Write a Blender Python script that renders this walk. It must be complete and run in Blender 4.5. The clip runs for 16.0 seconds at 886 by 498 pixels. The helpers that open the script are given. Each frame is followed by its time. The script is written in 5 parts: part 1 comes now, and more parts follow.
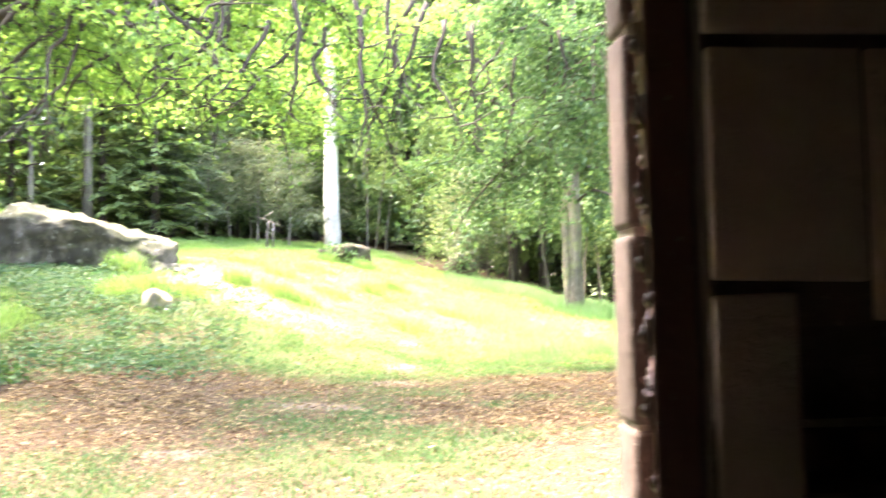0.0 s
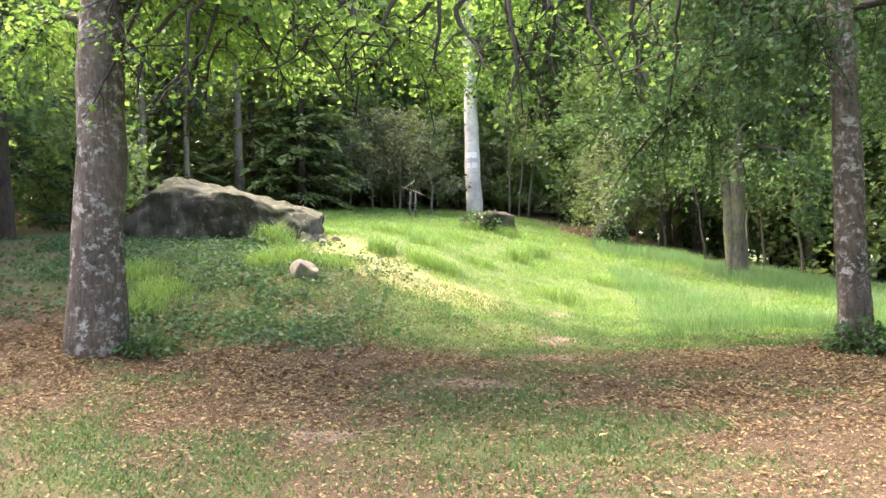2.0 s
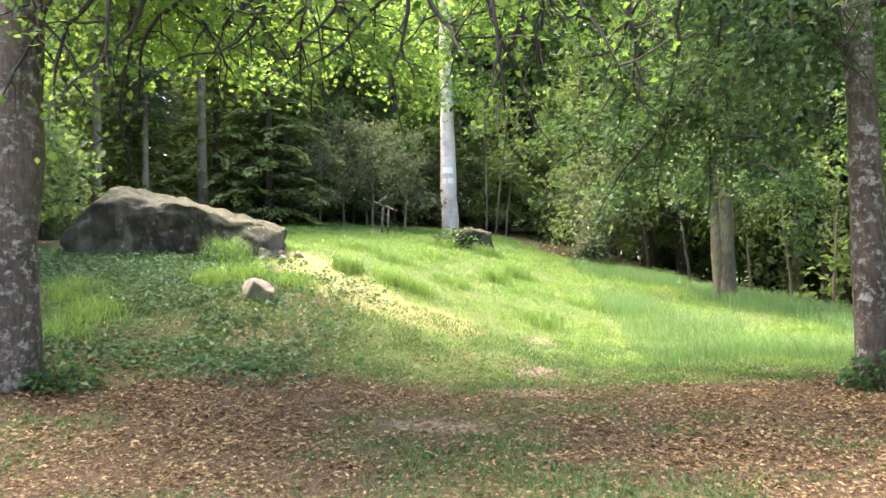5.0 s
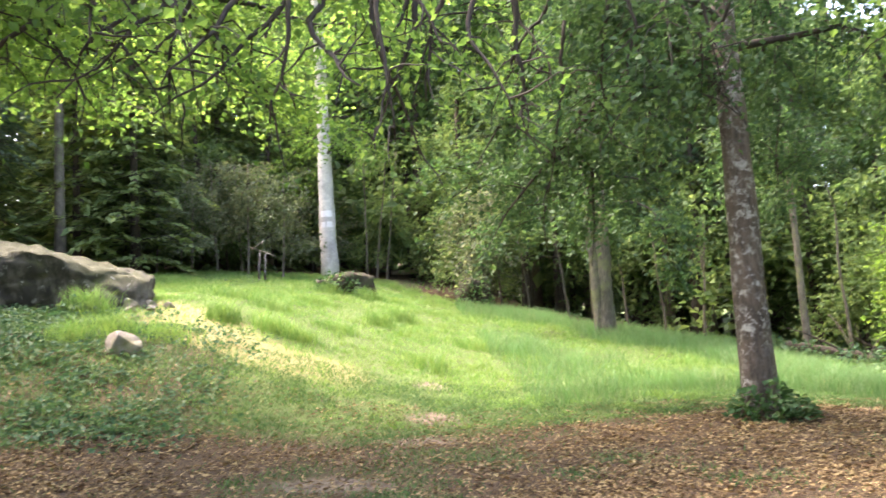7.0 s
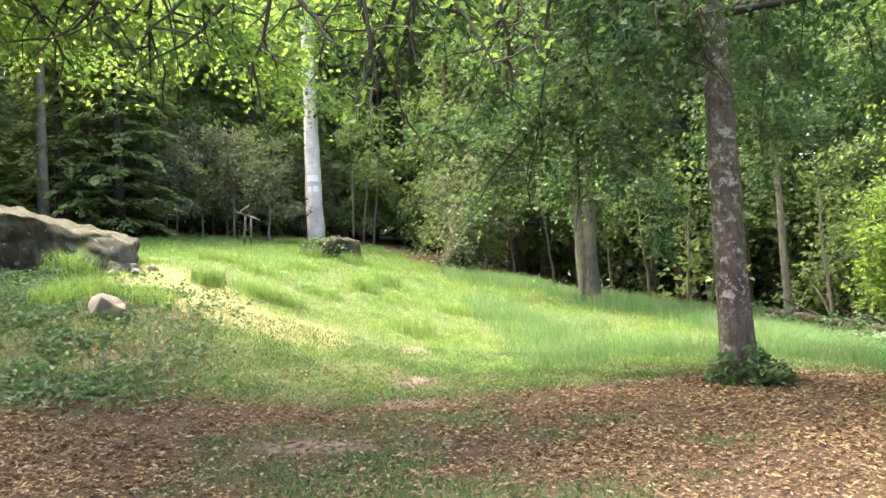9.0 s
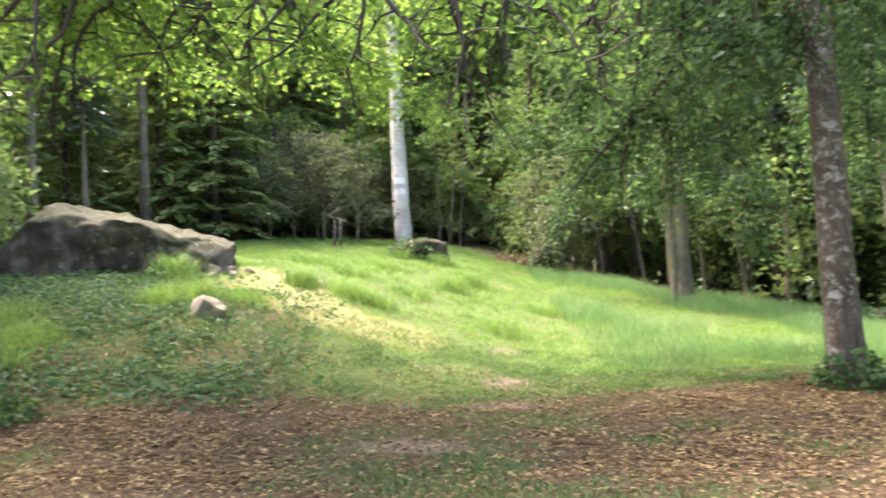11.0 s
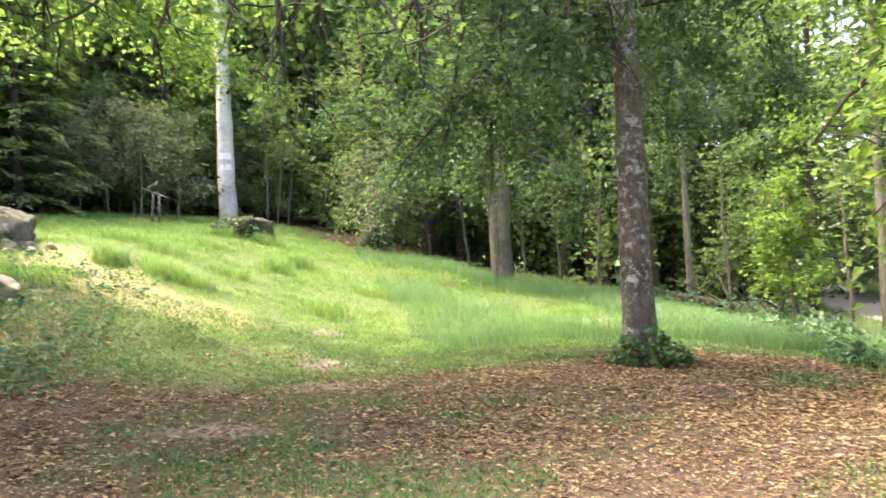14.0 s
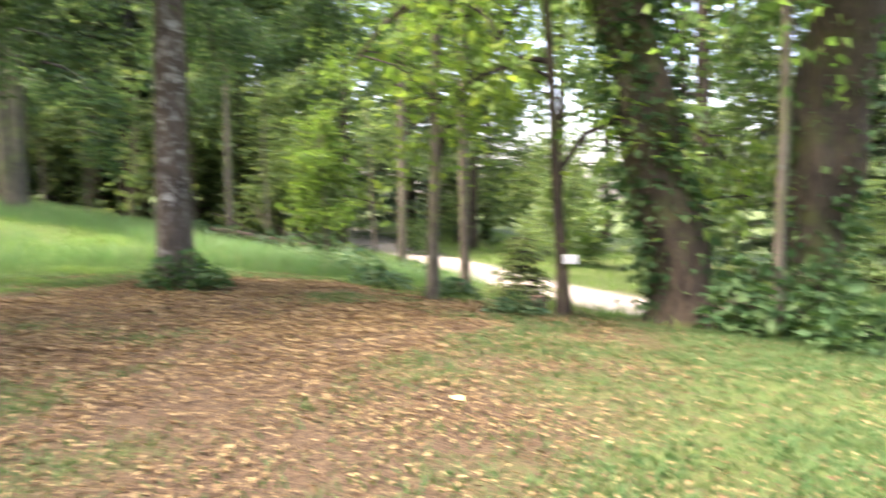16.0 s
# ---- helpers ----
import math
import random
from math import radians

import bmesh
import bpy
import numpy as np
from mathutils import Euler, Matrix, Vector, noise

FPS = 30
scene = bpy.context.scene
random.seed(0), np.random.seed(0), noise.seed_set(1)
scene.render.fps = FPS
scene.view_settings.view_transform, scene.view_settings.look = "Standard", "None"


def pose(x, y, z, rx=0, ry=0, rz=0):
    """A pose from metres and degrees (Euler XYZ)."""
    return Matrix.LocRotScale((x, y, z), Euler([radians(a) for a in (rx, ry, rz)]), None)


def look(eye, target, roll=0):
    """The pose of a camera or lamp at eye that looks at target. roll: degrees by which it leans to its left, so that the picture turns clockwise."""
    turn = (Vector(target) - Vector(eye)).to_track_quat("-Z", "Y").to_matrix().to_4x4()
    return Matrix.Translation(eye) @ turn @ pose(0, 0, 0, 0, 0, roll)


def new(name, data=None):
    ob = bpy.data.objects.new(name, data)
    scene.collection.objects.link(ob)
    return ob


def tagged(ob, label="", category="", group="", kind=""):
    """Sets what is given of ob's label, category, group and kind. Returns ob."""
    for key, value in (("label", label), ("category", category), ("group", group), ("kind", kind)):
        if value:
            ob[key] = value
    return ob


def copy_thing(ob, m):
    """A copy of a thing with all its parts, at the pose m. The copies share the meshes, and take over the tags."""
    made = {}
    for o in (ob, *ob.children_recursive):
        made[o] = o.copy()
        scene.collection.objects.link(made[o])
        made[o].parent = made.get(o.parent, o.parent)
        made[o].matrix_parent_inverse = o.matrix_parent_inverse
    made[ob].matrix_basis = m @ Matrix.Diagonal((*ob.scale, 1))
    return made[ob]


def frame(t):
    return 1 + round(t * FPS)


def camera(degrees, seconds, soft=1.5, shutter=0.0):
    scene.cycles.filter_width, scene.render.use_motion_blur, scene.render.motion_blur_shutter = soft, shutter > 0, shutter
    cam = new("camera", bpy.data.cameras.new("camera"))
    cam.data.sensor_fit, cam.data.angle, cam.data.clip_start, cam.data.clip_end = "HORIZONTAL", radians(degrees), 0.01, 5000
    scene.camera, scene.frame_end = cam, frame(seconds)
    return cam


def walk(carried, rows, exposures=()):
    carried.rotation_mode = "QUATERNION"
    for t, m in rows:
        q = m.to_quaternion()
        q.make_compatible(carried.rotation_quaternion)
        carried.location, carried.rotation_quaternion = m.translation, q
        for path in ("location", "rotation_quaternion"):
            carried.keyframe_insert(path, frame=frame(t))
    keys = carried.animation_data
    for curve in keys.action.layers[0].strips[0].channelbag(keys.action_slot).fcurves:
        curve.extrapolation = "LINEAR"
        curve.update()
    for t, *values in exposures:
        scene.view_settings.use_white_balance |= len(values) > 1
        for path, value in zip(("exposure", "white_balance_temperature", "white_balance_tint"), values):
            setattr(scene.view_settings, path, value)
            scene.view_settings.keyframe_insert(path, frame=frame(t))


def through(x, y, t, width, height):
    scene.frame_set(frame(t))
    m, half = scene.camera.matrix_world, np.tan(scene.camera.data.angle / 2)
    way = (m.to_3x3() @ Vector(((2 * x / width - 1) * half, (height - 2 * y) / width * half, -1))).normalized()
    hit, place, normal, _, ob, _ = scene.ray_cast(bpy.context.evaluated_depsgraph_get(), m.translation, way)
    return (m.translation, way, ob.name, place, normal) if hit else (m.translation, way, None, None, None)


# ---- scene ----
cam = camera(58.7, 16.0, 1.5, 0.5)
PATH = [
    (0, (0.660, -0.356, 1.531), (0.791, 1.836, 1.653), -1.00),
    (0.1, (0.637, -0.329, 1.531), (0.711, 1.867, 1.640), -1.28),
    (0.2, (0.615, -0.302, 1.532), (0.617, 1.896, 1.624), -1.56),
    (0.3, (0.594, -0.274, 1.532), (0.540, 1.924, 1.615), -1.84),
    (0.4, (0.574, -0.246, 1.532), (0.458, 1.949, 1.613), -2.12),
    (0.5, (0.557, -0.217, 1.532), (0.394, 1.977, 1.601), -2.40),
    (0.8, (0.520, -0.118, 1.524), (0.331, 2.074, 1.553), -2.58),
    (1, (0.506, -0.029, 1.520), (0.358, 2.166, 1.525), -2.70),
    (1.2, (0.497, 0.086, 1.526), (0.369, 2.282, 1.506), -2.46),
    (1.5, (0.490, 0.272, 1.536), (0.309, 2.464, 1.550), -2.10),
    (1.8, (0.481, 0.430, 1.531), (0.234, 2.616, 1.576), -1.86),
    (2, (0.468, 0.526, 1.528), (0.209, 2.709, 1.572), -1.70),
    (2.2, (0.445, 0.623, 1.530), (0.194, 2.808, 1.573), -1.58),
    (2.5, (0.410, 0.781, 1.533), (0.241, 2.974, 1.576), -1.40),
    (2.8, (0.395, 0.956, 1.531), (0.293, 3.153, 1.571), -1.64),
    (3, (0.393, 1.067, 1.530), (0.292, 3.265, 1.574), -1.80),
    (3.2, (0.408, 1.164, 1.535), (0.253, 3.358, 1.590), -1.52),
    (3.5, (0.437, 1.295, 1.547), (0.210, 3.483, 1.609), -1.10),
    (6, (0.298, 2.296, 1.569), (0.235, 4.489, 1.725), -1.60),
    (6.2, (0.272, 2.334, 1.568), (0.317, 4.527, 1.739), -2.08),
    (6.5, (0.251, 2.385, 1.565), (0.438, 4.569, 1.748), -2.80),
    (6.8, (0.251, 2.435, 1.562), (0.441, 4.617, 1.770), -3.04),
    (7, (0.251, 2.455, 1.560), (0.403, 4.640, 1.764), -3.20),
    (7.2, (0.258, 2.461, 1.558), (0.369, 4.652, 1.720), -2.96),
    (7.5, (0.282, 2.463, 1.553), (0.396, 4.657, 1.672), -2.60),
    (7.8, (0.303, 2.453, 1.548), (0.434, 4.646, 1.659), -2.60),
    (8, (0.308, 2.445, 1.546), (0.477, 4.636, 1.649), -2.60),
    (10.5, (0.233, 2.428, 1.539), (0.419, 4.617, 1.657), -2.90),
    (10.8, (0.213, 2.428, 1.547), (0.268, 4.625, 1.665), -2.96),
    (11, (0.208, 2.430, 1.552), (0.156, 4.627, 1.674), -3.00),
    (11.2, (0.216, 2.442, 1.550), (0.086, 4.635, 1.673), -3.36),
    (11.5, (0.230, 2.461, 1.547), (0.073, 4.652, 1.665), -3.90),
    (11.8, (0.224, 2.446, 1.549), (0.108, 4.641, 1.651), -3.84),
    (12, (0.220, 2.435, 1.550), (0.155, 4.632, 1.653), -3.80),
    (12.2, (0.227, 2.433, 1.551), (0.195, 4.631, 1.647), -3.76),
    (12.5, (0.253, 2.431, 1.554), (0.276, 4.629, 1.649), -3.70),
    (12.8, (0.281, 2.413, 1.571), (0.372, 4.610, 1.653), -3.46),
    (13, (0.298, 2.405, 1.579), (0.450, 4.598, 1.662), -3.30),
    (13.2, (0.315, 2.414, 1.574), (0.546, 4.601, 1.646), -3.18),
    (13.5, (0.344, 2.431, 1.558), (0.675, 4.606, 1.625), -3.00),
    (13.8, (0.375, 2.431, 1.551), (0.738, 4.600, 1.603), -2.58),
    (14, (0.384, 2.431, 1.550), (0.791, 4.593, 1.597), -2.30),
    (14.2, (0.382, 2.433, 1.546), (0.849, 4.582, 1.574), -2.06),
    (14.5, (0.378, 2.455, 1.507), (0.979, 4.572, 1.495), -1.70),
    (15, (0.467, 2.645, 1.352), (1.183, 4.512, 1.316), -1.00),
    (15.5, (0.558, 2.761, 1.303), (1.516, 4.515, 1.239), -0.43),
    (16, (0.610, 2.875, 1.184), (1.975, 4.332, 1.067), -0.01),
]
EXPOSURE = [(t, 3.38 + e, 7100, 23) for t, e in ((0, 1.55), (0.2, 1.15), (0.5, 0.5), (0.8, 0.2), (1.1, 0.0), (14.5, 0.0), (15.0, -0.05), (16.0, -0.25))]
walk(cam, [(t, look(eye, target, roll)) for t, eye, target, roll in PATH], EXPOSURE)

# ---- light ----
SUN_AZ, SUN_EL = radians(-64), radians(61)      # azimuth from +y towards +x
world = bpy.data.worlds.new("sky")
scene.world = world
world.use_nodes = True
wn = world.node_tree
sky = wn.nodes.new("ShaderNodeTexSky")
sky.sky_type = "NISHITA"
sky.sun_disc = False
sky.sun_elevation, sky.sun_rotation = SUN_EL, SUN_AZ
sky.air_density, sky.dust_density, sky.ozone_density = 1.0, 4.0, 1.0
wn.links.new(sky.outputs[0], wn.nodes["Background"].inputs[0])
wn.nodes["Background"].inputs[1].default_value = 0.15
sun = new("sun", bpy.data.lights.new("sun", "SUN"))
sun.data.energy, sun.data.angle, sun.data.color = 1.7, radians(28), (1.0, 0.95, 0.86)
sun_from = Vector((math.sin(SUN_AZ) * math.cos(SUN_EL), math.cos(SUN_AZ) * math.cos(SUN_EL), math.sin(SUN_EL)))
sun.matrix_world = look(sun_from * 60, (0, 0, 0))

# ---- materials ----


def nodes_of(name):
    m = bpy.data.materials.new(name)
    m.use_nodes = True
    return m, m.node_tree, m.node_tree.nodes["Principled BSDF"]


def add(nt, kind, **inputs):
    n = nt.nodes.new(kind)
    for k, v in inputs.items():
        n.inputs[k.replace("_", " ")].default_value = v
    return n


def noise_of(nt, scale, detail=5, rough=0.6, coords=None):
    n = add(nt, "ShaderNodeTexNoise", Scale=scale, Detail=detail, Roughness=rough)
    if coords is None:
        coords = nt.nodes.new("ShaderNodeTexCoord").outputs["Object"]
    nt.links.new(coords, n.inputs["Vector"])
    return n.outputs["Fac"]


def ramp(nt, fac, stops):
    r = nt.nodes.new("ShaderNodeValToRGB")
    while len(r.color_ramp.elements) < len(stops):
        r.color_ramp.elements.new(0.5)
    for e, (p, c) in zip(r.color_ramp.elements, stops):
        e.position, e.color = p, (*c, 1) if len(c) == 3 else c
    nt.links.new(fac, r.inputs[0])
    return r.outputs["Color"]


def mix(nt, fac, a, b, kind="MIX"):
    m = nt.nodes.new("ShaderNodeMix")
    m.data_type, m.blend_type = "RGBA", kind
    for sock, v in ((m.inputs["Factor"], fac), (m.inputs["A"], a), (m.inputs["B"], b)):
        if isinstance(v, (int, float)):
            sock.default_value = v
        elif isinstance(v, tuple):
            sock.default_value = (*v, 1)
        else:
            nt.links.new(v, sock)
    return m.outputs["Result"]


def bump(nt, bsdf, fac, strength=0.5, dist=0.02):
    b = add(nt, "ShaderNodeBump", Strength=strength, Distance=dist)
    nt.links.new(fac, b.inputs["Height"])
    nt.links.new(b.outputs[0], bsdf.inputs["Normal"])


def stretched(nt, sx, sy, sz):
    tc = nt.nodes.new("ShaderNodeTexCoord")
    mp = add(nt, "ShaderNodeMapping", Scale=(sx, sy, sz))
    nt.links.new(tc.outputs["Object"], mp.inputs["Vector"])
    return mp.outputs[0]


def bark(name, dark, light, lichen, moss, lichen_at=0.58, ridge=1.0, upright=0.22, blotch=9.0, moss_at=0.56):
    """Bark with upright ridges, pale lichen in broken patches, and moss."""
    m, nt, b = nodes_of(name)
    long = stretched(nt, 1, 1, upright)
    ridges = noise_of(nt, 22, 6, 0.65, long)
    c = ramp(nt, ridges, ((0.3, dark), (0.7, light)))
    wide = ramp(nt, noise_of(nt, 1.1, 4, 0.6), ((0.35, (0.62, 0.6, 0.58)), (0.65, (1.25, 1.22, 1.15))))
    c = mix(nt, 1.0, c, wide, "MULTIPLY")
    blot = noise_of(nt, blotch, 8, 0.78)
    f = ramp(nt, blot, ((lichen_at, (0, 0, 0)), (lichen_at + 0.08, (0.9, 0.9, 0.9))))
    where = ramp(nt, noise_of(nt, blotch * 0.22, 4, 0.6), ((0.4, (0.12, 0.12, 0.12)), (0.56, (1, 1, 1))))
    c = mix(nt, mix(nt, 1.0, f, where, "MULTIPLY"), c, lichen)
    f2 = ramp(nt, noise_of(nt, 1.6, 6, 0.7), ((moss_at, (0, 0, 0)), (moss_at + 0.12, (0.8, 0.8, 0.8))))
    c = mix(nt, f2, c, moss)
    nt.links.new(c, b.inputs["Base Color"])
    b.inputs["Roughness"].default_value = 0.9
    bump(nt, b, mix(nt, 0.3, ridges, blot), 1.0 * ridge, 0.04)
    return m


def leafy(name, a, b_, c_, through=0.45, tint=None, patch=None):
    """Leaves: colour differs leaf by leaf, light shines through."""
    a, b_, c_ = [(r * 1.03 + 0.003, g, bl * 1.25 + 0.006) for r, g, bl in (a, b_, c_)]
    m, nt, b = nodes_of(name)
    g = nt.nodes.new("ShaderNodeNewGeometry")
    col = ramp(nt, g.outputs["Random Per Island"], ((0.0, a), (0.5, b_), (1.0, c_)))
    oi = nt.nodes.new("ShaderNodeObjectInfo")
    shade = ramp(nt, oi.outputs["Random"], ((0, (0.75, 0.8, 0.75)), (1, (1.15, 1.1, 1.0))))
    col = mix(nt, 1.0, col, shade, "MULTIPLY")
    if patch:
        spots = ramp(nt, noise_of(nt, 1.1, 6, 0.72), ((0.44, (0, 0, 0)), (0.6, (0.85, 0.85, 0.85))))
        col = mix(nt, spots, col, patch)
    nt.links.new(col, b.inputs["Base Color"])
    b.inputs["Roughness"].default_value = 0.6
    b.inputs["Specular IOR Level"].default_value = 0.22
    if through:
        tr = nt.nodes.new("ShaderNodeBsdfTranslucent")
        col2 = mix(nt, 1.0, col, tint or (1.14, 1.16, 0.72), "MULTIPLY")
        nt.links.new(col2, tr.inputs["Color"])
        ms = add(nt, "ShaderNodeMixShader", Fac=through)
        nt.links.new(b.outputs[0], ms.inputs[1])
        nt.links.new(tr.outputs[0], ms.inputs[2])
        nt.links.new(ms.outputs[0], nt.nodes["Material Output"].inputs["Surface"])
    return m


def stone(name, a, b_, spot, spot_at=0.6, scale=3.0, moss=None, rough=0.85, bumpy=0.6, moss_at=0.47):
    m, nt, b = nodes_of(name)
    n1 = noise_of(nt, scale, 8, 0.65)
    n2 = noise_of(nt, scale * 9, 6, 0.7)
    c = ramp(nt, n1, ((0.3, a), (0.7, b_)))
    oi = nt.nodes.new("ShaderNodeObjectInfo")
    c = mix(nt, 1.0, c, ramp(nt, oi.outputs["Random"], ((0, (0.8, 0.8, 0.8)), (1, (1.15, 1.1, 1.08)))), "MULTIPLY")
    f = ramp(nt, n2, ((spot_at, (0, 0, 0)), (spot_at + 0.08, (1, 1, 1))))
    c = mix(nt, f, c, spot)
    if moss:
        mo = noise_of(nt, scale * 0.7, 7, 0.7)
        c = mix(nt, ramp(nt, mo, ((moss_at, (0, 0, 0)), (moss_at + 0.13, (0.9, 0.9, 0.9)))), c, moss)
    nt.links.new(c, b.inputs["Base Color"])
    b.inputs["Roughness"].default_value = rough
    bump(nt, b, mix(nt, 0.5, n1, n2), bumpy, 0.03)
    return m


def boulder_rock():
    """Old granite: dark weathered sides with seep streaks, moss on what faces up, white lichen rosettes."""
    m, nt, b = nodes_of("mossy_rock")
    big = noise_of(nt, 0.9, 7, 0.65)
    mid = noise_of(nt, 4.5, 8, 0.72)
    fine = noise_of(nt, 26, 6, 0.75)
    c = ramp(nt, mid, ((0.32, (0.035, 0.031, 0.024)), (0.5, (0.105, 0.095, 0.076)), (0.68, (0.145, 0.135, 0.113))))
    seep = noise_of(nt, 3.2, 6, 0.7, stretched(nt, 1, 1, 0.28))
    c = mix(nt, ramp(nt, seep, ((0.46, (0.85, 0.85, 0.85)), (0.58, (0, 0, 0)))), c, (0.028, 0.026, 0.018))
    geo = nt.nodes.new("ShaderNodeNewGeometry")
    parts = nt.nodes.new("ShaderNodeSeparateXYZ")
    nt.links.new(geo.outputs["Normal"], parts.inputs[0])
    up = nt.nodes.new("ShaderNodeMath")
    up.operation = "MULTIPLY_ADD"
    up.inputs[1].default_value = 0.22
    nt.links.new(parts.outputs["Z"], up.inputs[0])
    nt.links.new(big, up.inputs[2])
    c = mix(nt, ramp(nt, up.outputs[0], ((0.5, (0, 0, 0)), (0.68, (0.85, 0.85, 0.85)))), c, ramp(nt, fine, ((0.35, (0.035, 0.042, 0.012)), (0.65, (0.085, 0.085, 0.035)))))
    rosette = ramp(nt, noise_of(nt, 7.5, 7, 0.75), ((0.6, (0, 0, 0)), (0.65, (0.85, 0.85, 0.85))))
    where = ramp(nt, noise_of(nt, 0.7, 3, 0.5), ((0.42, (0.05, 0.05, 0.05)), (0.56, (1, 1, 1))))
    c = mix(nt, mix(nt, 1.0, rosette, where, "MULTIPLY"), c, (0.36, 0.355, 0.32))
    nt.links.new(c, b.inputs["Base Color"])
    b.inputs["Roughness"].default_value = 0.92
    bump(nt, b, mix(nt, 0.45, mid, fine), 1.0, 0.06)
    return m


BARK_OLD = bark("bark_grey_brown", (0.042, 0.034, 0.026), (0.15, 0.12, 0.092), (0.42, 0.41, 0.37), (0.08, 0.077, 0.033), 0.51, 1.2, 0.25, 8.0, 0.62)
BARK_DARK = bark("bark_dark", (0.025, 0.02, 0.015), (0.09, 0.07, 0.05), (0.13, 0.13, 0.1), (0.05, 0.06, 0.02), 0.66)
BARK_LIME = bark("bark_mossy", (0.026, 0.02, 0.014), (0.105, 0.08, 0.055), (0.1, 0.1, 0.05), (0.085, 0.1, 0.026), 0.58, 1.4, 0.2, 8.0, 0.5)
BARK_THIN = bark("bark_grey_green", (0.06, 0.054, 0.04), (0.19, 0.17, 0.13), (0.26, 0.27, 0.21), (0.15, 0.165, 0.065), 0.6, 0.5, moss_at=0.5)
BARK_BIRCH = bark("bark_white", (0.36, 0.35, 0.32), (0.74, 0.72, 0.67), (0.22, 0.2, 0.17), (0.5, 0.5, 0.43), 0.62, 0.6, 1.8, 4.0)
TWIG = bark("bark_twig", (0.02, 0.016, 0.012), (0.05, 0.04, 0.03), (0.07, 0.07, 0.05), (0.03, 0.03, 0.015), 0.7, 0.3)
DEADWOOD = bark("dead_wood", (0.2, 0.17, 0.12), (0.45, 0.4, 0.3), (0.5, 0.48, 0.42), (0.2, 0.18, 0.1), 0.66, 0.6)
LEAF_LIME = leafy("lime_leaves", (0.07, 0.155, 0.038), (0.12, 0.235, 0.052), (0.215, 0.345, 0.078), 0.64)
LEAF_ASH = leafy("ash_leaves", (0.038, 0.09, 0.033), (0.062, 0.128, 0.044), (0.105, 0.178, 0.058), 0.5)
LEAF_WOOD = leafy("wood_leaves", (0.09, 0.17, 0.06), (0.135, 0.225, 0.075), (0.2, 0.285, 0.095), 0.58)
LEAF_YOUNG = leafy("young_leaves", (0.085, 0.18, 0.03), (0.125, 0.23, 0.038), (0.185, 0.29, 0.048), 0.56)
LEAF_GREY = leafy("greyish_leaves", (0.09, 0.13, 0.065), (0.13, 0.17, 0.085), (0.19, 0.22, 0.11), 0.45)
NEEDLE = leafy("spruce_needles", (0.05, 0.1, 0.048), (0.08, 0.14, 0.064), (0.12, 0.185, 0.075), 0.38)
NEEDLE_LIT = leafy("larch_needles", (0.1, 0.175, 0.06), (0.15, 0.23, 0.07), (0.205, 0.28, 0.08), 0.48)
IVY = leafy("ivy_leaves", (0.035, 0.095, 0.025), (0.06, 0.14, 0.04), (0.12, 0.2, 0.06), 0.35)
COVER = leafy("bank_cover_leaves", (0.04, 0.11, 0.045), (0.07, 0.15, 0.06), (0.13, 0.2, 0.07), 0.35)
GRASS = leafy("grass_blades", (0.075, 0.2, 0.036), (0.12, 0.26, 0.055), (0.22, 0.33, 0.09), 0.42, None, (0.19, 0.29, 0.085))
GRASS_TALL = leafy("tall_grass", (0.065, 0.175, 0.05), (0.105, 0.22, 0.072), (0.2, 0.26, 0.12), 0.4, None, (0.11, 0.245, 0.09))
LITTER = leafy("fallen_leaves", (0.062, 0.04, 0.015), (0.155, 0.106, 0.037), (0.36, 0.285, 0.115), 0.12, (1.2, 1.0, 0.7))
YELLOW = leafy("yellow_leaf", (0.6, 0.52, 0.2), (0.65, 0.56, 0.22), (0.7, 0.6, 0.25), 0.15, (1.1, 1.0, 0.7))
DARK_MOUND = stone("root_earth", (0.02, 0.016, 0.01), (0.06, 0.05, 0.03), (0.1, 0.09, 0.06), 0.62, 5.0, (0.035, 0.045, 0.014), 0.95, 1.0)
ROCK = boulder_rock()
PALE_STONE = stone("pale_stone", (0.11, 0.1, 0.08), (0.27, 0.245, 0.2), (0.4, 0.38, 0.34), 0.6, 3.5, (0.11, 0.11, 0.045))
SANDSTONE = stone("red_sandstone", (0.068, 0.053, 0.044), (0.145, 0.113, 0.094), (0.27, 0.255, 0.23), 0.63, 4.0, (0.22, 0.208, 0.19), moss_at=0.58)
MORTAR = stone("mortar", (0.3, 0.28, 0.24), (0.42, 0.4, 0.35), (0.5, 0.48, 0.44), 0.6, 6.0)
PLASTER = stone("inner_stone", (0.42, 0.36, 0.3), (0.58, 0.51, 0.44), (0.3, 0.24, 0.19), 0.64, 3.0)
# short grass with the trees' shade put into its darker colour
GRASS_SHORT_SHADED = leafy("short_shaded_grass_blades", (0.042, 0.115, 0.03), (0.07, 0.155, 0.042), (0.125, 0.195, 0.06), 0.35)
GROUT = stone("dark_joint", (0.06, 0.05, 0.04), (0.12, 0.1, 0.08), (0.2, 0.17, 0.14), 0.62, 5.0)
IRON = stone("rusty_red_iron", (0.1, 0.05, 0.042), (0.185, 0.092, 0.076), (0.28, 0.25, 0.22), 0.62, 5.0, (0.16, 0.135, 0.12), 0.55, 0.25, moss_at=0.6)
IRON_DARK = stone("dark_iron", (0.03, 0.02, 0.018), (0.07, 0.04, 0.035), (0.12, 0.06, 0.05), 0.62, 9.0, None, 0.5, 0.3)
